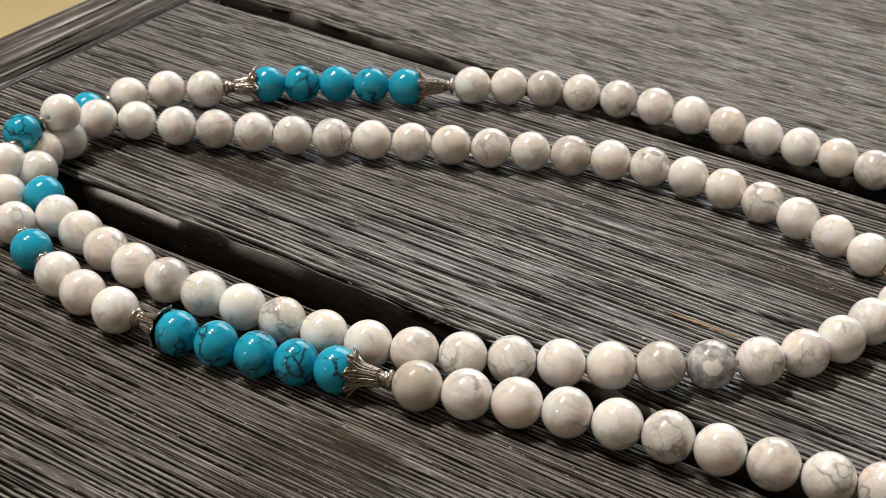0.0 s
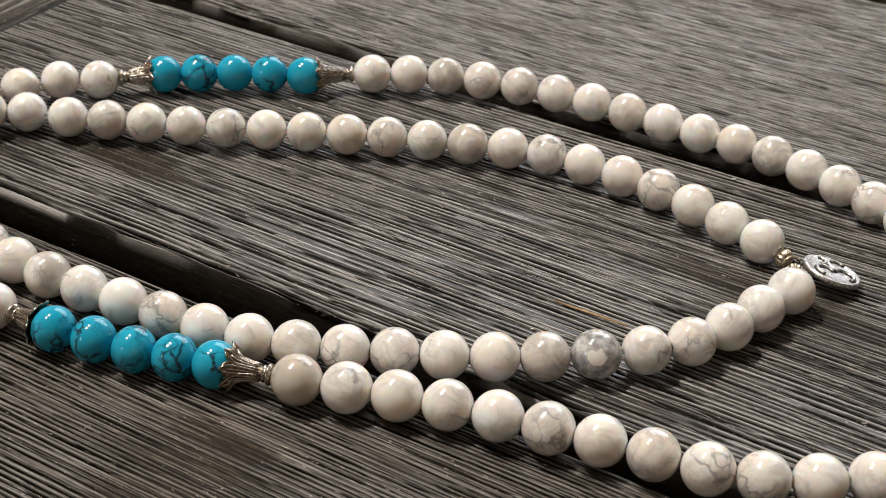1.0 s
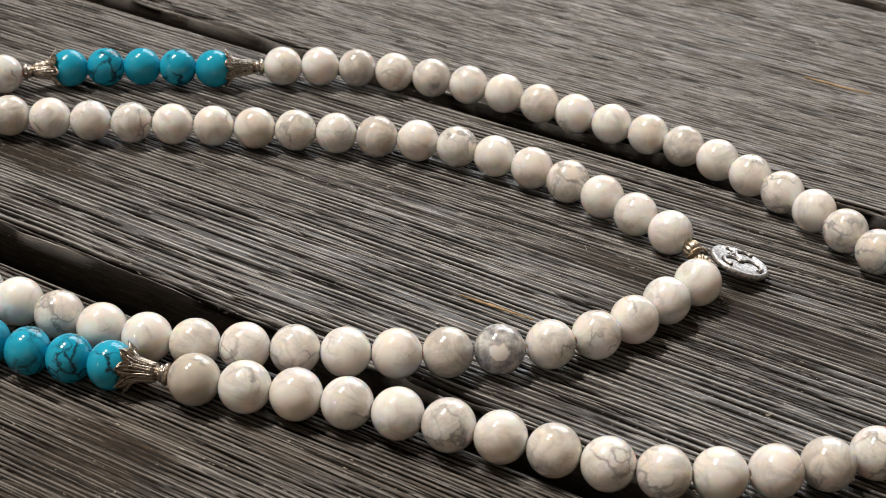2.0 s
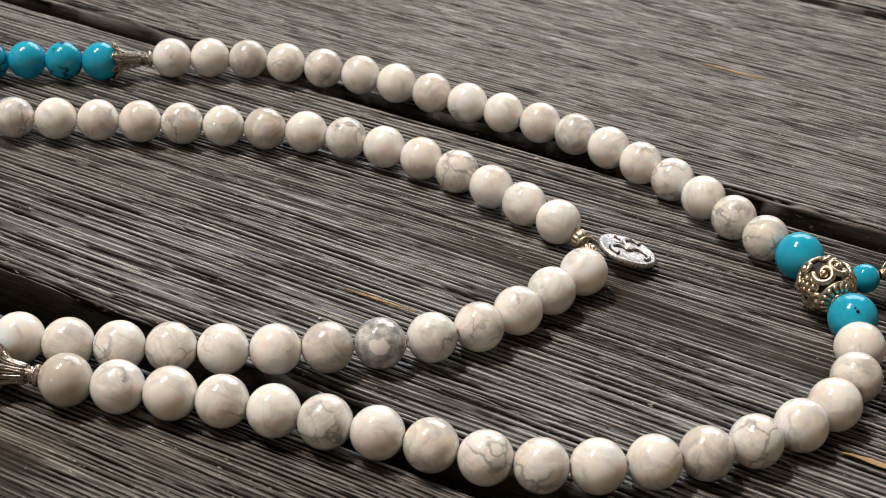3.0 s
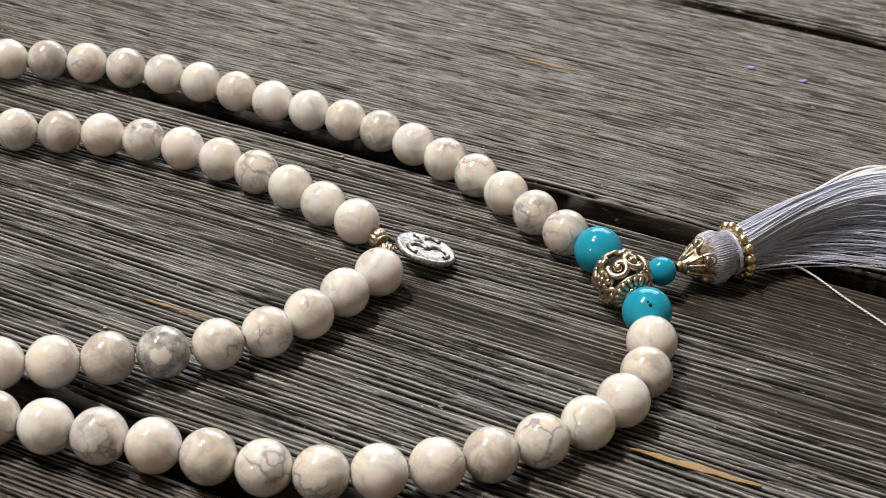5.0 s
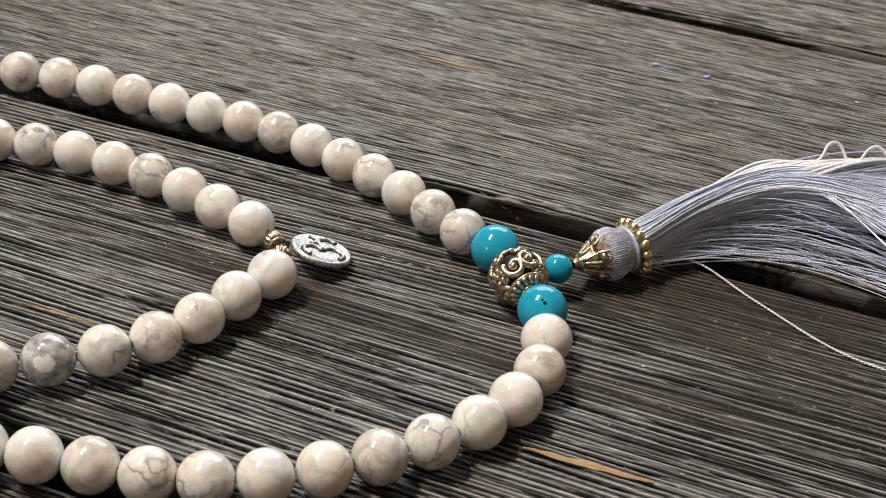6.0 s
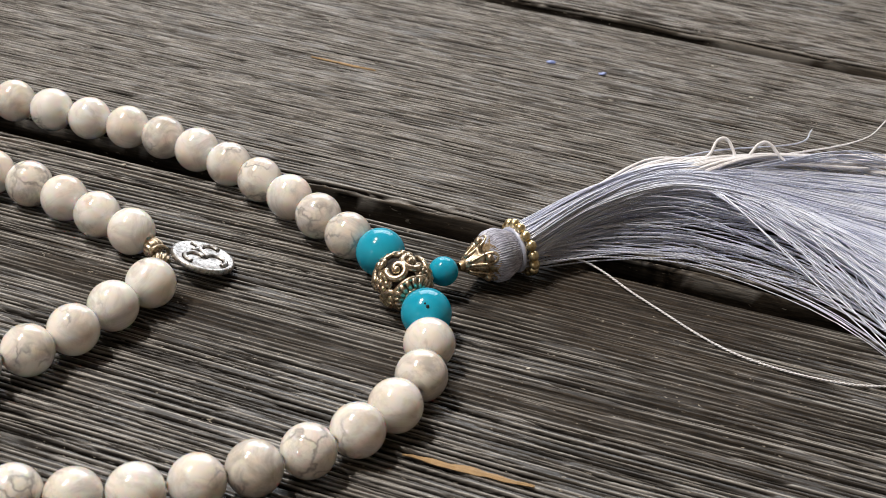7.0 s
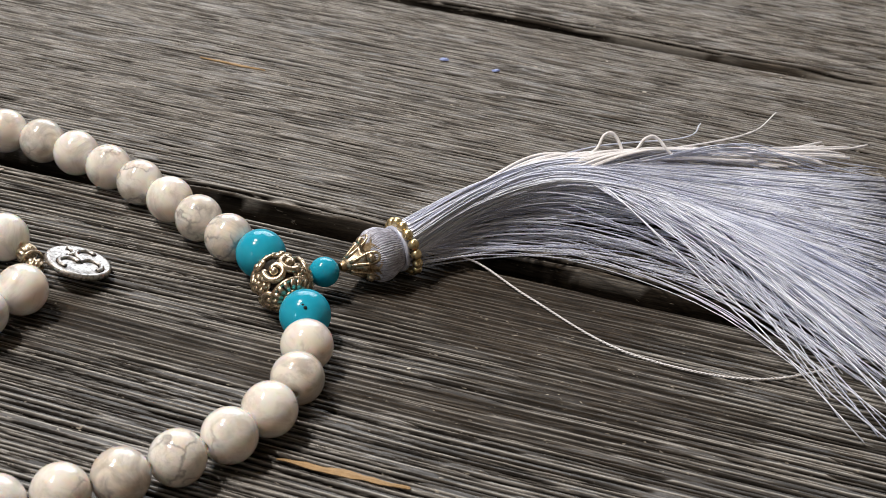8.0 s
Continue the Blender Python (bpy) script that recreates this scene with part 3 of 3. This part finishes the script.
    part("collar", tip, SILVER, cap)


bead_cap(A[4], O[0], 0.2)
bead_cap(A[0], FO[12], 0.5)
bead_cap(B[4], F[17], 0.1)
bead_cap(B[0], FO[0], 0.3)

# the cord through the beads
for seq in ([FI[0]] + FI[1:] + [V[21]], FO, [U[18], FI[0]], [F[17], B[4]], [B[0], FO[0]], [FO[12], A[0]], [A[4], O[0]]):
    part("cord", tube(bmesh.new(), seq, 0.00035, 6), CORD, mala)


# filigree guru bead
GC = Vector((12.45, 20.09, 0.487)) * CM


def on_ball(c, r, axis, ang, dist, up=0.0):
    """A point on a ball, at an angle from an axis."""
    z = Vector(axis).normalized()
    x = z.orthogonal().normalized()
    y = z.cross(x)
    return c + (r + up) * (math.cos(dist) * z + math.sin(dist) * (math.cos(ang) * x + math.sin(ang) * y))


# solid near-black core: the shade inside the hollow openwork, put into its colour
guru = part("filigree_bead", ball(bmesh.new(), (0, 0, 0), 0.0040, 32, 20), DARK, mala, "round openwork antique gold bead with scrolls", m=Matrix.Translation(GC))
HOLES = [(t - GC).normalized() for t in (G0, G1, G3)]
ORIGIN = Vector((0, 0, 0))


def flower(ax, size=1.0):
    bm = bmesh.new()
    for j in range(6):
        ball(bm, on_ball(ORIGIN, 0.0043, ax, j * 1.0472, 0.25 * size), 0.00062 * size, 10, 8)
    ball(bm, on_ball(ORIGIN, 0.0044, ax, 0, 0), 0.0006 * size, 10, 8)
    tube(bm, [on_ball(ORIGIN, 0.0043, ax, 2 * math.pi * i / 24, 0.42 * size) for i in range(25)], 0.00028, 6)
    part("flower", bm, BRONZE, guru)


def scroll(ax, turn, hand, size):
    """A flat band that curls inwards, thick at its outer end."""
    bm = bmesh.new()
    tube(bm, [on_ball(ORIGIN, 0.00435, ax, turn + hand * 7.4 * i / 30, size * (1 - 0.86 * i / 30)) for i in range(31)], 0.00062, 8, 0.72)
    ball(bm, on_ball(ORIGIN, 0.0044, ax, turn + hand * 7.4, size * 0.14), 0.0007, 10, 8)
    part("scroll", bm, BRONZE, guru)


# the pair of curls on top, the flower beside it, then the rest of the pattern between them
taken = [Vector((-0.3, -0.42, 0.86)).normalized(), Vector((0.22, -0.12, 0.97)).normalized(), Vector((-0.86, -0.42, 0.3)).normalized(), Vector((-0.5, -0.86, -0.1)).normalized()]
scroll(taken[0], 2.0, 1, 0.46)
scroll(taken[1], 5.0, -1, 0.42)
flower(taken[2])
scroll(taken[3], 1.0, -1, 0.36)
for k in range(60):
    zz = 1 - 2 * (k + 0.5) / 60
    a = k * 2.39996 + 0.6
    ax = Vector((math.sqrt(1 - zz * zz) * math.cos(a), math.sqrt(1 - zz * zz) * math.sin(a), zz))
    if all(ax.angle(h) > 0.86 for h in HOLES) and all(ax.angle(o) > 0.6 for o in taken):
        taken.append(ax)
        if len(taken) % 3:
            scroll(ax, k * 1.3, k % 2 * 2 - 1, 0.36)
        else:
            flower(ax, 0.8)
for ax in HOLES:
    # a slotted shell round each hole, with a thick rim
    bm = bmesh.new()
    tube(bm, [on_ball(ORIGIN, 0.0046, ax, 2 * math.pi * i / 36, 0.76) for i in range(37)], 0.00042, 8)
    tube(bm, [on_ball(ORIGIN, 0.0047, ax, 2 * math.pi * i / 24, 0.34) for i in range(25)], 0.00042, 8)
    part("hole_ring", bm, BRONZE, guru)
    for i in range(16):
        a = 2 * math.pi * i / 16
        bm = bmesh.new()
        tube(bm, [on_ball(ORIGIN, 0.00462, ax, a, 0.34), on_ball(ORIGIN, 0.00468, ax, a, 0.55), on_ball(ORIGIN, 0.00455, ax, a, 0.76)], 0.00036, 6, 1.7)
        part("slot_rib", bm, BRONZE, guru)

# medal with two ribbed beads
MC = Vector((9.37, 21.5, 0.24)) * CM


def ribbed(p, d, r, w):
    prof = [(-w / 2, r * 0.4), (-w / 2, r * 0.65), (-w * 0.3, r * 0.92), (0, r), (w * 0.3, r * 0.92), (w / 2, r * 0.65), (w / 2, r * 0.4)]
    bm = lathe(prof, 48, lambda i, a: 1 + (0.1 * math.cos(12 * a) if 0 < i < 6 else 0))
    part("ribbed_bead", bm, BRONZE, mala, m=along(p, d))


ribbed(Vector((8.585, 21.8, 0.3)) * CM, U[0] - Vector((8.6, 21.76, 0.3)) * CM, 0.00165, 0.0024)
ribbed(Vector((8.69, 21.38, 0.3)) * CM, V[0] - Vector((8.66, 21.46, 0.3)) * CM, 0.0015, 0.0022)
bm = lathe([(-0.0006, 0.0049), (-0.00045, 0.00525), (0, 0.0054), (0.0004, 0.00525), (0.00055, 0.0049), (0.0004, 0.0045), (0.00042, 0.003), (0.00042, 0.001)], 56)
mm = Matrix.Translation(MC) @ Euler((radians(-7), radians(17), 0)).to_matrix().to_4x4()
mm = mm @ Matrix.Rotation(radians(-90), 4, "Y")
medal = part("medal", bm, MEDAL, mala, "oval antique silver medal with a raised curled sign", m=mm)

# the sign on the medal, in its own plane (y, z): a curled stroke, a hook and a dot
def sign(name, pts, r=0.00042):
    bm = bmesh.new()
    tube(bm, [(0.0005, y, z) for y, z in pts], r, 6)
    part(name, bm, MEDAL, medal)
    bm = bmesh.new()
    tube(bm, [(0.0001, y, z) for y, z in pts], r * 1.5, 6)
    part("blackened_recess", bm, DARK, medal)


def arc(cy, cz, r, a0, a1, n=16, squash=1.0):
    return [(cy + r * math.cos(radians(a0 + (a1 - a0) * i / n)), cz + squash * r * math.sin(radians(a0 + (a1 - a0) * i / n))) for i in range(n + 1)]


sign("raised_curl", arc(-0.0014, 0.0016, 0.0017, 160, -70) + arc(-0.0014, -0.0018, 0.0018, 70, -150))
sign("raised_curl", arc(0.0020, -0.0014, 0.0017, 190, -60))
sign("raised_curl", arc(0.0026, 0.0020, 0.0014, 190, 350))
bm = bmesh.new()
tube(bm, [Vector((8.66 + 0.16 * math.cos(a), 21.6 + 0.05 * math.cos(a), 0.3 + 0.16 * math.sin(a))) * CM for a in (2 * math.pi * i / 20 for i in range(21))], 0.0003, 6)
part("jump_ring", bm, BRONZE, mala)

# ---- the tassel ----
T0, T1 = Vector((13.46, 20.40, 0.47)) * CM, Vector((14.64, 20.8, 0.52)) * CM
TD = (T1 - T0).normalized()
tassel = part("tassel", lathe([(0.0034, 0.0014), (0.0040, 0.0024), (0.0050, 0.0036), (0.0063, 0.0044), (0.0078, 0.0045), (0.0092, 0.0039), (0.0104, 0.0033), (0.0120, 0.0036)], 360, lambda i, a: 1 + 0.02 * math.cos(72 * a)), HEAD, mala, "lavender grey silk tassel with a gold cap and a ring of gold beads", m=along(T0, TD))
cap_prof = [(0.0, 0.0007), (0.0006, 0.0010), (0.0012, 0.0009), (0.0020, 0.0013), (0.0030, 0.0018), (0.0039, 0.0027), (0.0046, 0.0034), (0.0051, 0.0039)]
bm = bmesh.new()
rings = []
for i, (x, r) in enumerate(cap_prof):
    rings.append([bm.verts.new((x + 0.0010 * (i / 7) ** 2 * abs(math.cos(2.5 * a)), r * (1 + 0.08 * abs(math.cos(2.5 * a)) * i / 7) * math.cos(a), r * (1 + 0.08 * abs(math.cos(2.5 * a)) * i / 7) * math.sin(a))) for a in (2 * math.pi * k / 60 for k in range(60))])
for a, b in zip(rings, rings[1:]):
    for k in range(60):
        bm.faces.new((a[k], b[k], b[(k + 1) % 60], a[(k + 1) % 60]))
part("tassel_cap", bm, OLDGOLD, tassel, "pale gold petalled tassel cap")
for k in range(5):
    bm = bmesh.new()
    a0 = 2 * math.pi * k / 5
    pts = []
    for i in range(19):
        f = i / 18
        q = math.sin(math.pi * f)
        x = 0.0013 + 0.0043 * q
        da = 0.5 * math.cos(math.pi * f) * (0.35 + 0.65 * q)
        r = 0.0008 + 0.0025 * ((x - 0.0010) / 0.0043) + 0.0003
        pts.append((x, r * math.cos(a0 + da), r * math.sin(a0 + da)))
    tube(bm, pts, 0.00032, 6)
    x, r = 0.0043, 0.0032
    ball(bm, (x, r * math.cos(a0), r * math.sin(a0)), 0.00075, 10, 8)
    part("petal_rim", bm, BRONZE, tassel)
part("cap_cone", lathe([(0.0006, 0.0006), (0.0009, 0.0011), (0.002, 0.0015), (0.0031, 0.0023), (0.0038, 0.0031), (0.0036, 0.0028)], 40, lambda i, a: 1 + (0.07 * math.cos(8 * a) if i > 2 else 0)), BRONZE, tassel)
bm = bmesh.new()
tube(bm, [(0.0107, 0.0036 * math.cos(a), 0.0036 * math.sin(a)) for a in (2 * math.pi * i / 30 for i in range(31))], 0.0004, 6)
part("neck_thread", bm, THREAD, tassel)
me_g = mesh_of("gold_bead", ball(bmesh.new(), (0, 0, 0), 0.00092, 14, 10), GOLD)
for k in range(15):
    a = 2 * math.pi * k / 15
    part("gold_bead", me_g, None, tassel, m=Matrix.Translation((0.0121 - 0.0007 * math.sin(a) + rng.uniform(-0.0001, 0.0001), 0.0043 * math.cos(a), 0.0043 * math.sin(a))))

BACK = [(14.5, 20.76, 0.6), (16.0, 21.5, 1.0), (17.8, 22.1, 1.14), (20.5, 22.15, 0.8), (24.3, 21.75, 0.42)]
MIDL = [(14.5, 20.76, 0.56), (16.05, 21.4, 0.92), (17.9, 21.75, 1.05), (20.4, 21.0, 0.6), (23.6, 19.4, 0.12)]
FOLD = [(14.5, 20.74, 0.52), (16.1, 21.4, 0.9), (18.0, 21.6, 1.0), (20.1, 20.5, 0.7), (22.0, 16.6, 0.05)]
LOW = [(14.5, 20.68, 0.4), (16.2, 21.15, 0.3), (18.0, 20.9, 0.12), (19.8, 19.2, 0.05), (21.3, 16.3, 0.03)]
FRONT = [(14.5, 20.62, 0.32), (16.2, 20.7, 0.12), (17.9, 20.2, 0.05), (19.5, 18.7, 0.04), (20.7, 15.6, 0.03)]
GUIDES = (BACK, MIDL, FOLD, LOW, FRONT)


def fan(s, f):
    """The guide line of the skirt at f along it: s from 0 (back) over 1 (the fold of the sheet) to 2 (the lowest threads in front)."""
    k = min(int(s * 2), 3)
    w = s * 2 - k
    return catmull(GUIDES[k], f * 4) * (1 - w) + catmull(GUIDES[k + 1], f * 4) * w


side = TD.cross(Vector((0, 0, 1))).normalized()
upv = side.cross(TD)


def thread_line(s, layer, length, r2, stray=1.0, n=19, end=(0, 0, 0)):
    """The points of one thread of the skirt."""
    ph, am = r2.uniform(0, 6.28), r2.uniform(0.2, 1.0)
    cross, drift = stray * r2.gauss(0, 0.07 + 0.09 * s), stray * r2.gauss(0, 0.04 + 0.03 * s)
    a, rr = r2.uniform(0, 6.28), math.sqrt(r2.random()) * (0.33 if s < 1 else 0.2)
    off = (side * math.cos(a) + upv * math.sin(a)) * rr
    pts = []
    for i in range(n):
        f = i / (n - 1)
        q = s + cross * f + drift * math.sin(3 * f + ph) * f
        p = fan(min(max(q, 0), 2), f * length)
        p = p + off * (1 - f) ** 2
        k = min(1, f * 5)
        p.z = p.z * (1 - k) + k * (0.03 + (p.z - 0.03) * layer)
        p += Vector(end) * f ** 2
        wob = 0.06 * am * f * stray
        p += Vector((0, wob * math.sin(11 * am * f + ph), wob * 0.6 * math.cos(9 * f + ph)))
        p.z = max(p.z, 0.02)
        pts.append(p * CM)
    return pts


def twisted(bm, pts, radius, pitch=0.0014):
    """Two plies wound round a line."""
    fine = []
    for a, b in zip(pts, pts[1:]):
        steps = max(2, int((b - a).length / (pitch / 6)))
        fine += [a.lerp(b, i / steps) for i in range(steps)]
    for ply in (0.0, math.pi):
        way, line = 0.0, []
        for i, p in enumerate(fine):
            d = (fine[min(i + 1, len(fine) - 1)] - fine[max(i - 1, 0)]).normalized()
            s = d.cross(Vector((0.13, 0.21, 0.97))).normalized()
            u = s.cross(d)
            way += (p - fine[max(i - 1, 0)]).length
            a = 2 * math.pi * way / pitch + ply
            line.append(p + 0.55 * radius * (math.cos(a) * s + math.sin(a) * u))
        tube(bm, line, 0.6 * radius, 4)


r2 = random.Random(11)
bm = bmesh.new()
inv = along(T0, TD).inverted()
for k in range(1500):
    s = r2.random() ** 1.7
    layer = 1 - 0.28 * r2.random() ** 2 if k < 1420 else r2.uniform(0.4, 0.8)
    tube(bm, thread_line(s, layer, r2.uniform(0.86, 1.0), r2), r2.uniform(0.0001, 0.00017), 4)
for k in range(60):
    # the shaded inner threads under the sheet
    s = 1.0 + 0.65 * r2.random()
    tube(bm, thread_line(s, r2.uniform(0.6, 1.0), r2.uniform(0.8, 1.0), r2, 1.2), r2.uniform(0.00008, 0.00012), 4)
for k in range(150):
    # the back of the bundle, which hangs down to the board behind the sheet
    s, drop = r2.uniform(0.0, 0.35), r2.uniform(0.08, 0.85)
    tube(bm, thread_line(s, drop, r2.uniform(0.86, 1.0), r2, 1.0, 19, (0, r2.uniform(0.0, 0.4), 0)), r2.uniform(0.00009, 0.00013), 4)
for k in range(70):
    # threads that part from the front fold and cross each other on the board
    s0 = r2.uniform(0.55, 1.0)
    f0 = r2.uniform(0.5, 0.74)
    a, b, c = fan(s0, f0 - 0.2), fan(s0, f0 - 0.08), fan(s0, f0)
    e = Vector((r2.uniform(20.2, 23.6), r2.uniform(14.9, 18.2), 0.03))
    mid = c * 0.45 + e * 0.55 + Vector((r2.uniform(-0.3, 0.5), r2.uniform(-0.2, 0.6), 0.05))
    tube(bm, [Vector((p.x, p.y, max(p.z, 0.02))) * CM for p in (catmull([a, b, c, mid, e], 4 * i / 22) for i in range(23))], r2.uniform(0.00009, 0.00013), 4)
for k in range(34):
    # stray ends along the back edge
    x = r2.uniform(16.5, 19.8)
    ctrl = [(x, 21.7 + 0.12 * (x - 16), 1.05), (x + 1.6, 22.3, r2.uniform(0.95, 1.15)), (x + 3.2, 22.1 + r2.uniform(0, 0.3), r2.uniform(0.5, 0.75)), (x + 4.6, 21.6 + r2.uniform(0, 0.7), r2.uniform(0.25, 0.5))]
    tube(bm, [catmull(ctrl, 3 * i / 14) * CM for i in range(15)], 0.0001, 4)
for k in range(46):
    # plied threads that stand out on the sheet and below it
    s = r2.uniform(0.2, 1.0) if k < 20 else 0.95 + 0.95 * r2.random()
    end = (r2.uniform(-0.6, 1.6), r2.uniform(-0.5, 2.2), 0.1) if s > 0.95 else (0, 0, 0)
    twisted(bm, thread_line(s, 1.03 if s < 1 else 1.0, r2.uniform(0.9, 1.0), r2, 1.3, 15, end), r2.uniform(0.00013, 0.00018))
tagged(part("thread_skirt", bm, THREAD, tassel, "fanned out fine silk threads", m=inv), kind="stuff")


def loose(pts, r=0.00013, material=None, plied=False):
    bm = bmesh.new()
    n = (len(pts) - 1) * 8
    line = [catmull(pts, i / 8) * CM for i in range(n + 1)]
    if plied:
        twisted(bm, line, r)
    else:
        tube(bm, line, r, 6)
    part("loose_thread", bm, material or THREAD, tassel, m=inv)


loose([(14.8, 20.75, 0.4), (15.8, 20.8, 0.12), (16.5, 19.7, 0.03), (17.53, 18.08, 0.02), (19.05, 17.12, 0.02), (20.48, 17.07, 0.02), (22.5, 17.7, 0.02), (24.0, 18.6, 0.02)], 0.0002, CREAM, True)
loose([(15.4, 21.3, 0.9), (17.2, 22.3, 1.16), (18.3, 22.3, 1.14), (18.66, 22.55, 1.36), (18.86, 22.55, 1.36), (18.95, 22.3, 1.12), (18.8, 22.1, 1.04), (19.6, 22.2, 1.0), (21.5, 22.3, 0.85)], 0.0003, CREAM)
loose([(15.6, 21.4, 0.94), (17.5, 22.25, 1.18), (18.9, 22.2, 1.07), (19.42, 22.45, 1.29), (19.65, 22.45, 1.29), (19.9, 22.2, 1.05), (20.4, 22.2, 0.95), (21.6, 22.2, 0.8)], 0.0003, CREAM)
for k in range(34):
    # thicker pale ends along the back edge, cut off blunt
    x, q, far = r2.uniform(15.6, 17.6), r2.uniform(0, 1), r2.uniform(0, 1.9)
    loose([(x, 21.35 + 0.2 * (x - 15.6), 0.98), (x + 1.6, 22.12 + 0.15 * q, 1.17), (x + 3.2, 22.3 + 0.2 * q, 0.98), (x + 4.2 + far, 22.25 + 0.4 * q, 0.72 + 0.1 * r2.random()), (x + 5.0 + far, 22.1 + 0.75 * q, 0.6 + 0.12 * r2.random())], r2.uniform(0.00019, 0.00027), CREAM)
loose([(16.5, 21.9, 1.06), (18.4, 22.5, 1.16), (20.4, 22.9, 1.0), (20.9, 23.3, 1.05)], 0.00014)
loose([(17.5, 22.1, 1.12), (20.2, 22.6, 0.98), (21.8, 23.0, 0.95), (22.6, 23.6, 1.0)], 0.00016, CREAM)
loose([(17.5, 22.1, 1.12), (20.6, 22.5, 0.95), (22.3, 22.6, 0.8), (23.3, 22.9, 0.7)], 0.00016, CREAM)

# ---- marks on the boards ----
def sliver(name, a, b, w, material, label, lift=0.00025):
    """A thin uneven sliver from a to b, lying on the board."""
    a, b = Vector(a) * CM, Vector(b) * CM
    d = (b - a).normalized()
    n = Vector((-d.y, d.x, 0))
    bm = bmesh.new()
    top, bot = [], []
    r3 = random.Random(int(w * 1e7))
    for i in range(15):
        f = i / 14
        h = w * math.sin(math.pi * min(max(f, 0.03), 0.97)) ** 0.5 * r3.uniform(0.65, 1.1)
        c = a + (b - a) * f + n * w * r3.uniform(-0.1, 0.1)
        top.append([bm.verts.new(c + n * h / 2 + Vector((0, 0, lift * 0.5))), bm.verts.new(c + Vector((0, 0, lift))), bm.verts.new(c - n * h / 2 + Vector((0, 0, lift * 0.5)))])
        bot.append([bm.verts.new(c + n * h / 2), bm.verts.new(c - n * h / 2)])
    for i in range(14):
        for j in range(2):
            bm.faces.new((top[i][j], top[i + 1][j], top[i + 1][j + 1], top[i][j + 1]))
        bm.faces.new((bot[i][0], bot[i + 1][0], top[i + 1][0], top[i][0]))
        bm.faces.new((bot[i][1], top[i][2], top[i + 1][2], bot[i + 1][1]))
        bm.faces.new((bot[i][0], bot[i][1], bot[i + 1][1], bot[i + 1][0]))
    for e in (0, 14):
        bm.faces.new((top[e][0], top[e][1], top[e][2], bot[e][1], bot[e][0]))
    ob = tagged(new(name, mesh_of(name, bm, material, False)), label, "wood sliver")
    return ob


sliver("wood_sliver", (4.5, 20.74, 0), (5.7, 20.05, 0), 0.0006, RAW, "thin bare orange wood sliver on the dark board")
sliver("wood_sliver", (12.25, 29.27, 0), (13.5, 28.5, 0), 0.0009, RAW, "thin bare orange wood sliver on the dark board")
sliver("wood_sliver", (11.8, 16.5, 0), (13.5, 15.57, 0), 0.0014, RAW, "thin bare orange wood sliver on the dark board")


def fleck(name, x, y, r, material, label):
    """A tiny irregular crumb on the board."""
    bm = bmesh.new()
    ball(bm, (0, 0, 0), r, 7, 5)
    r4 = random.Random(int(x * 1000))
    for v in bm.verts:
        v.co *= r4.uniform(0.75, 1.2)
        v.co.x *= 1.5
        v.co.z = max(v.co.z * 0.4, -0.25 * r)
    ob = tagged(new(name, mesh_of(name, bm, material, False)), label, "crumb", group="crumbs on the boards")
    ob.matrix_basis = Matrix.Translation((x * CM, y * CM, 0.28 * r))


fleck("glitter_fleck", 17.36, 28.57, 0.0007, FLECK, "tiny blue glitter fleck on the dark board")
fleck("glitter_fleck", 18.33, 27.93, 0.0006, FLECK, "tiny blue glitter fleck on the dark board")
r5 = random.Random(8)
for x, y in ((20.9, 28.1), (21.2, 26.6), (-2.1, 30.6), (-8.9, 29.4), (4.1, 19.9), (14.1, 18.2), (8.2, 25.1)):
    fleck("pale_crumb", x, y, r5.uniform(0.0002, 0.00032), CRUMB, "tiny pale crumb on the dark board")
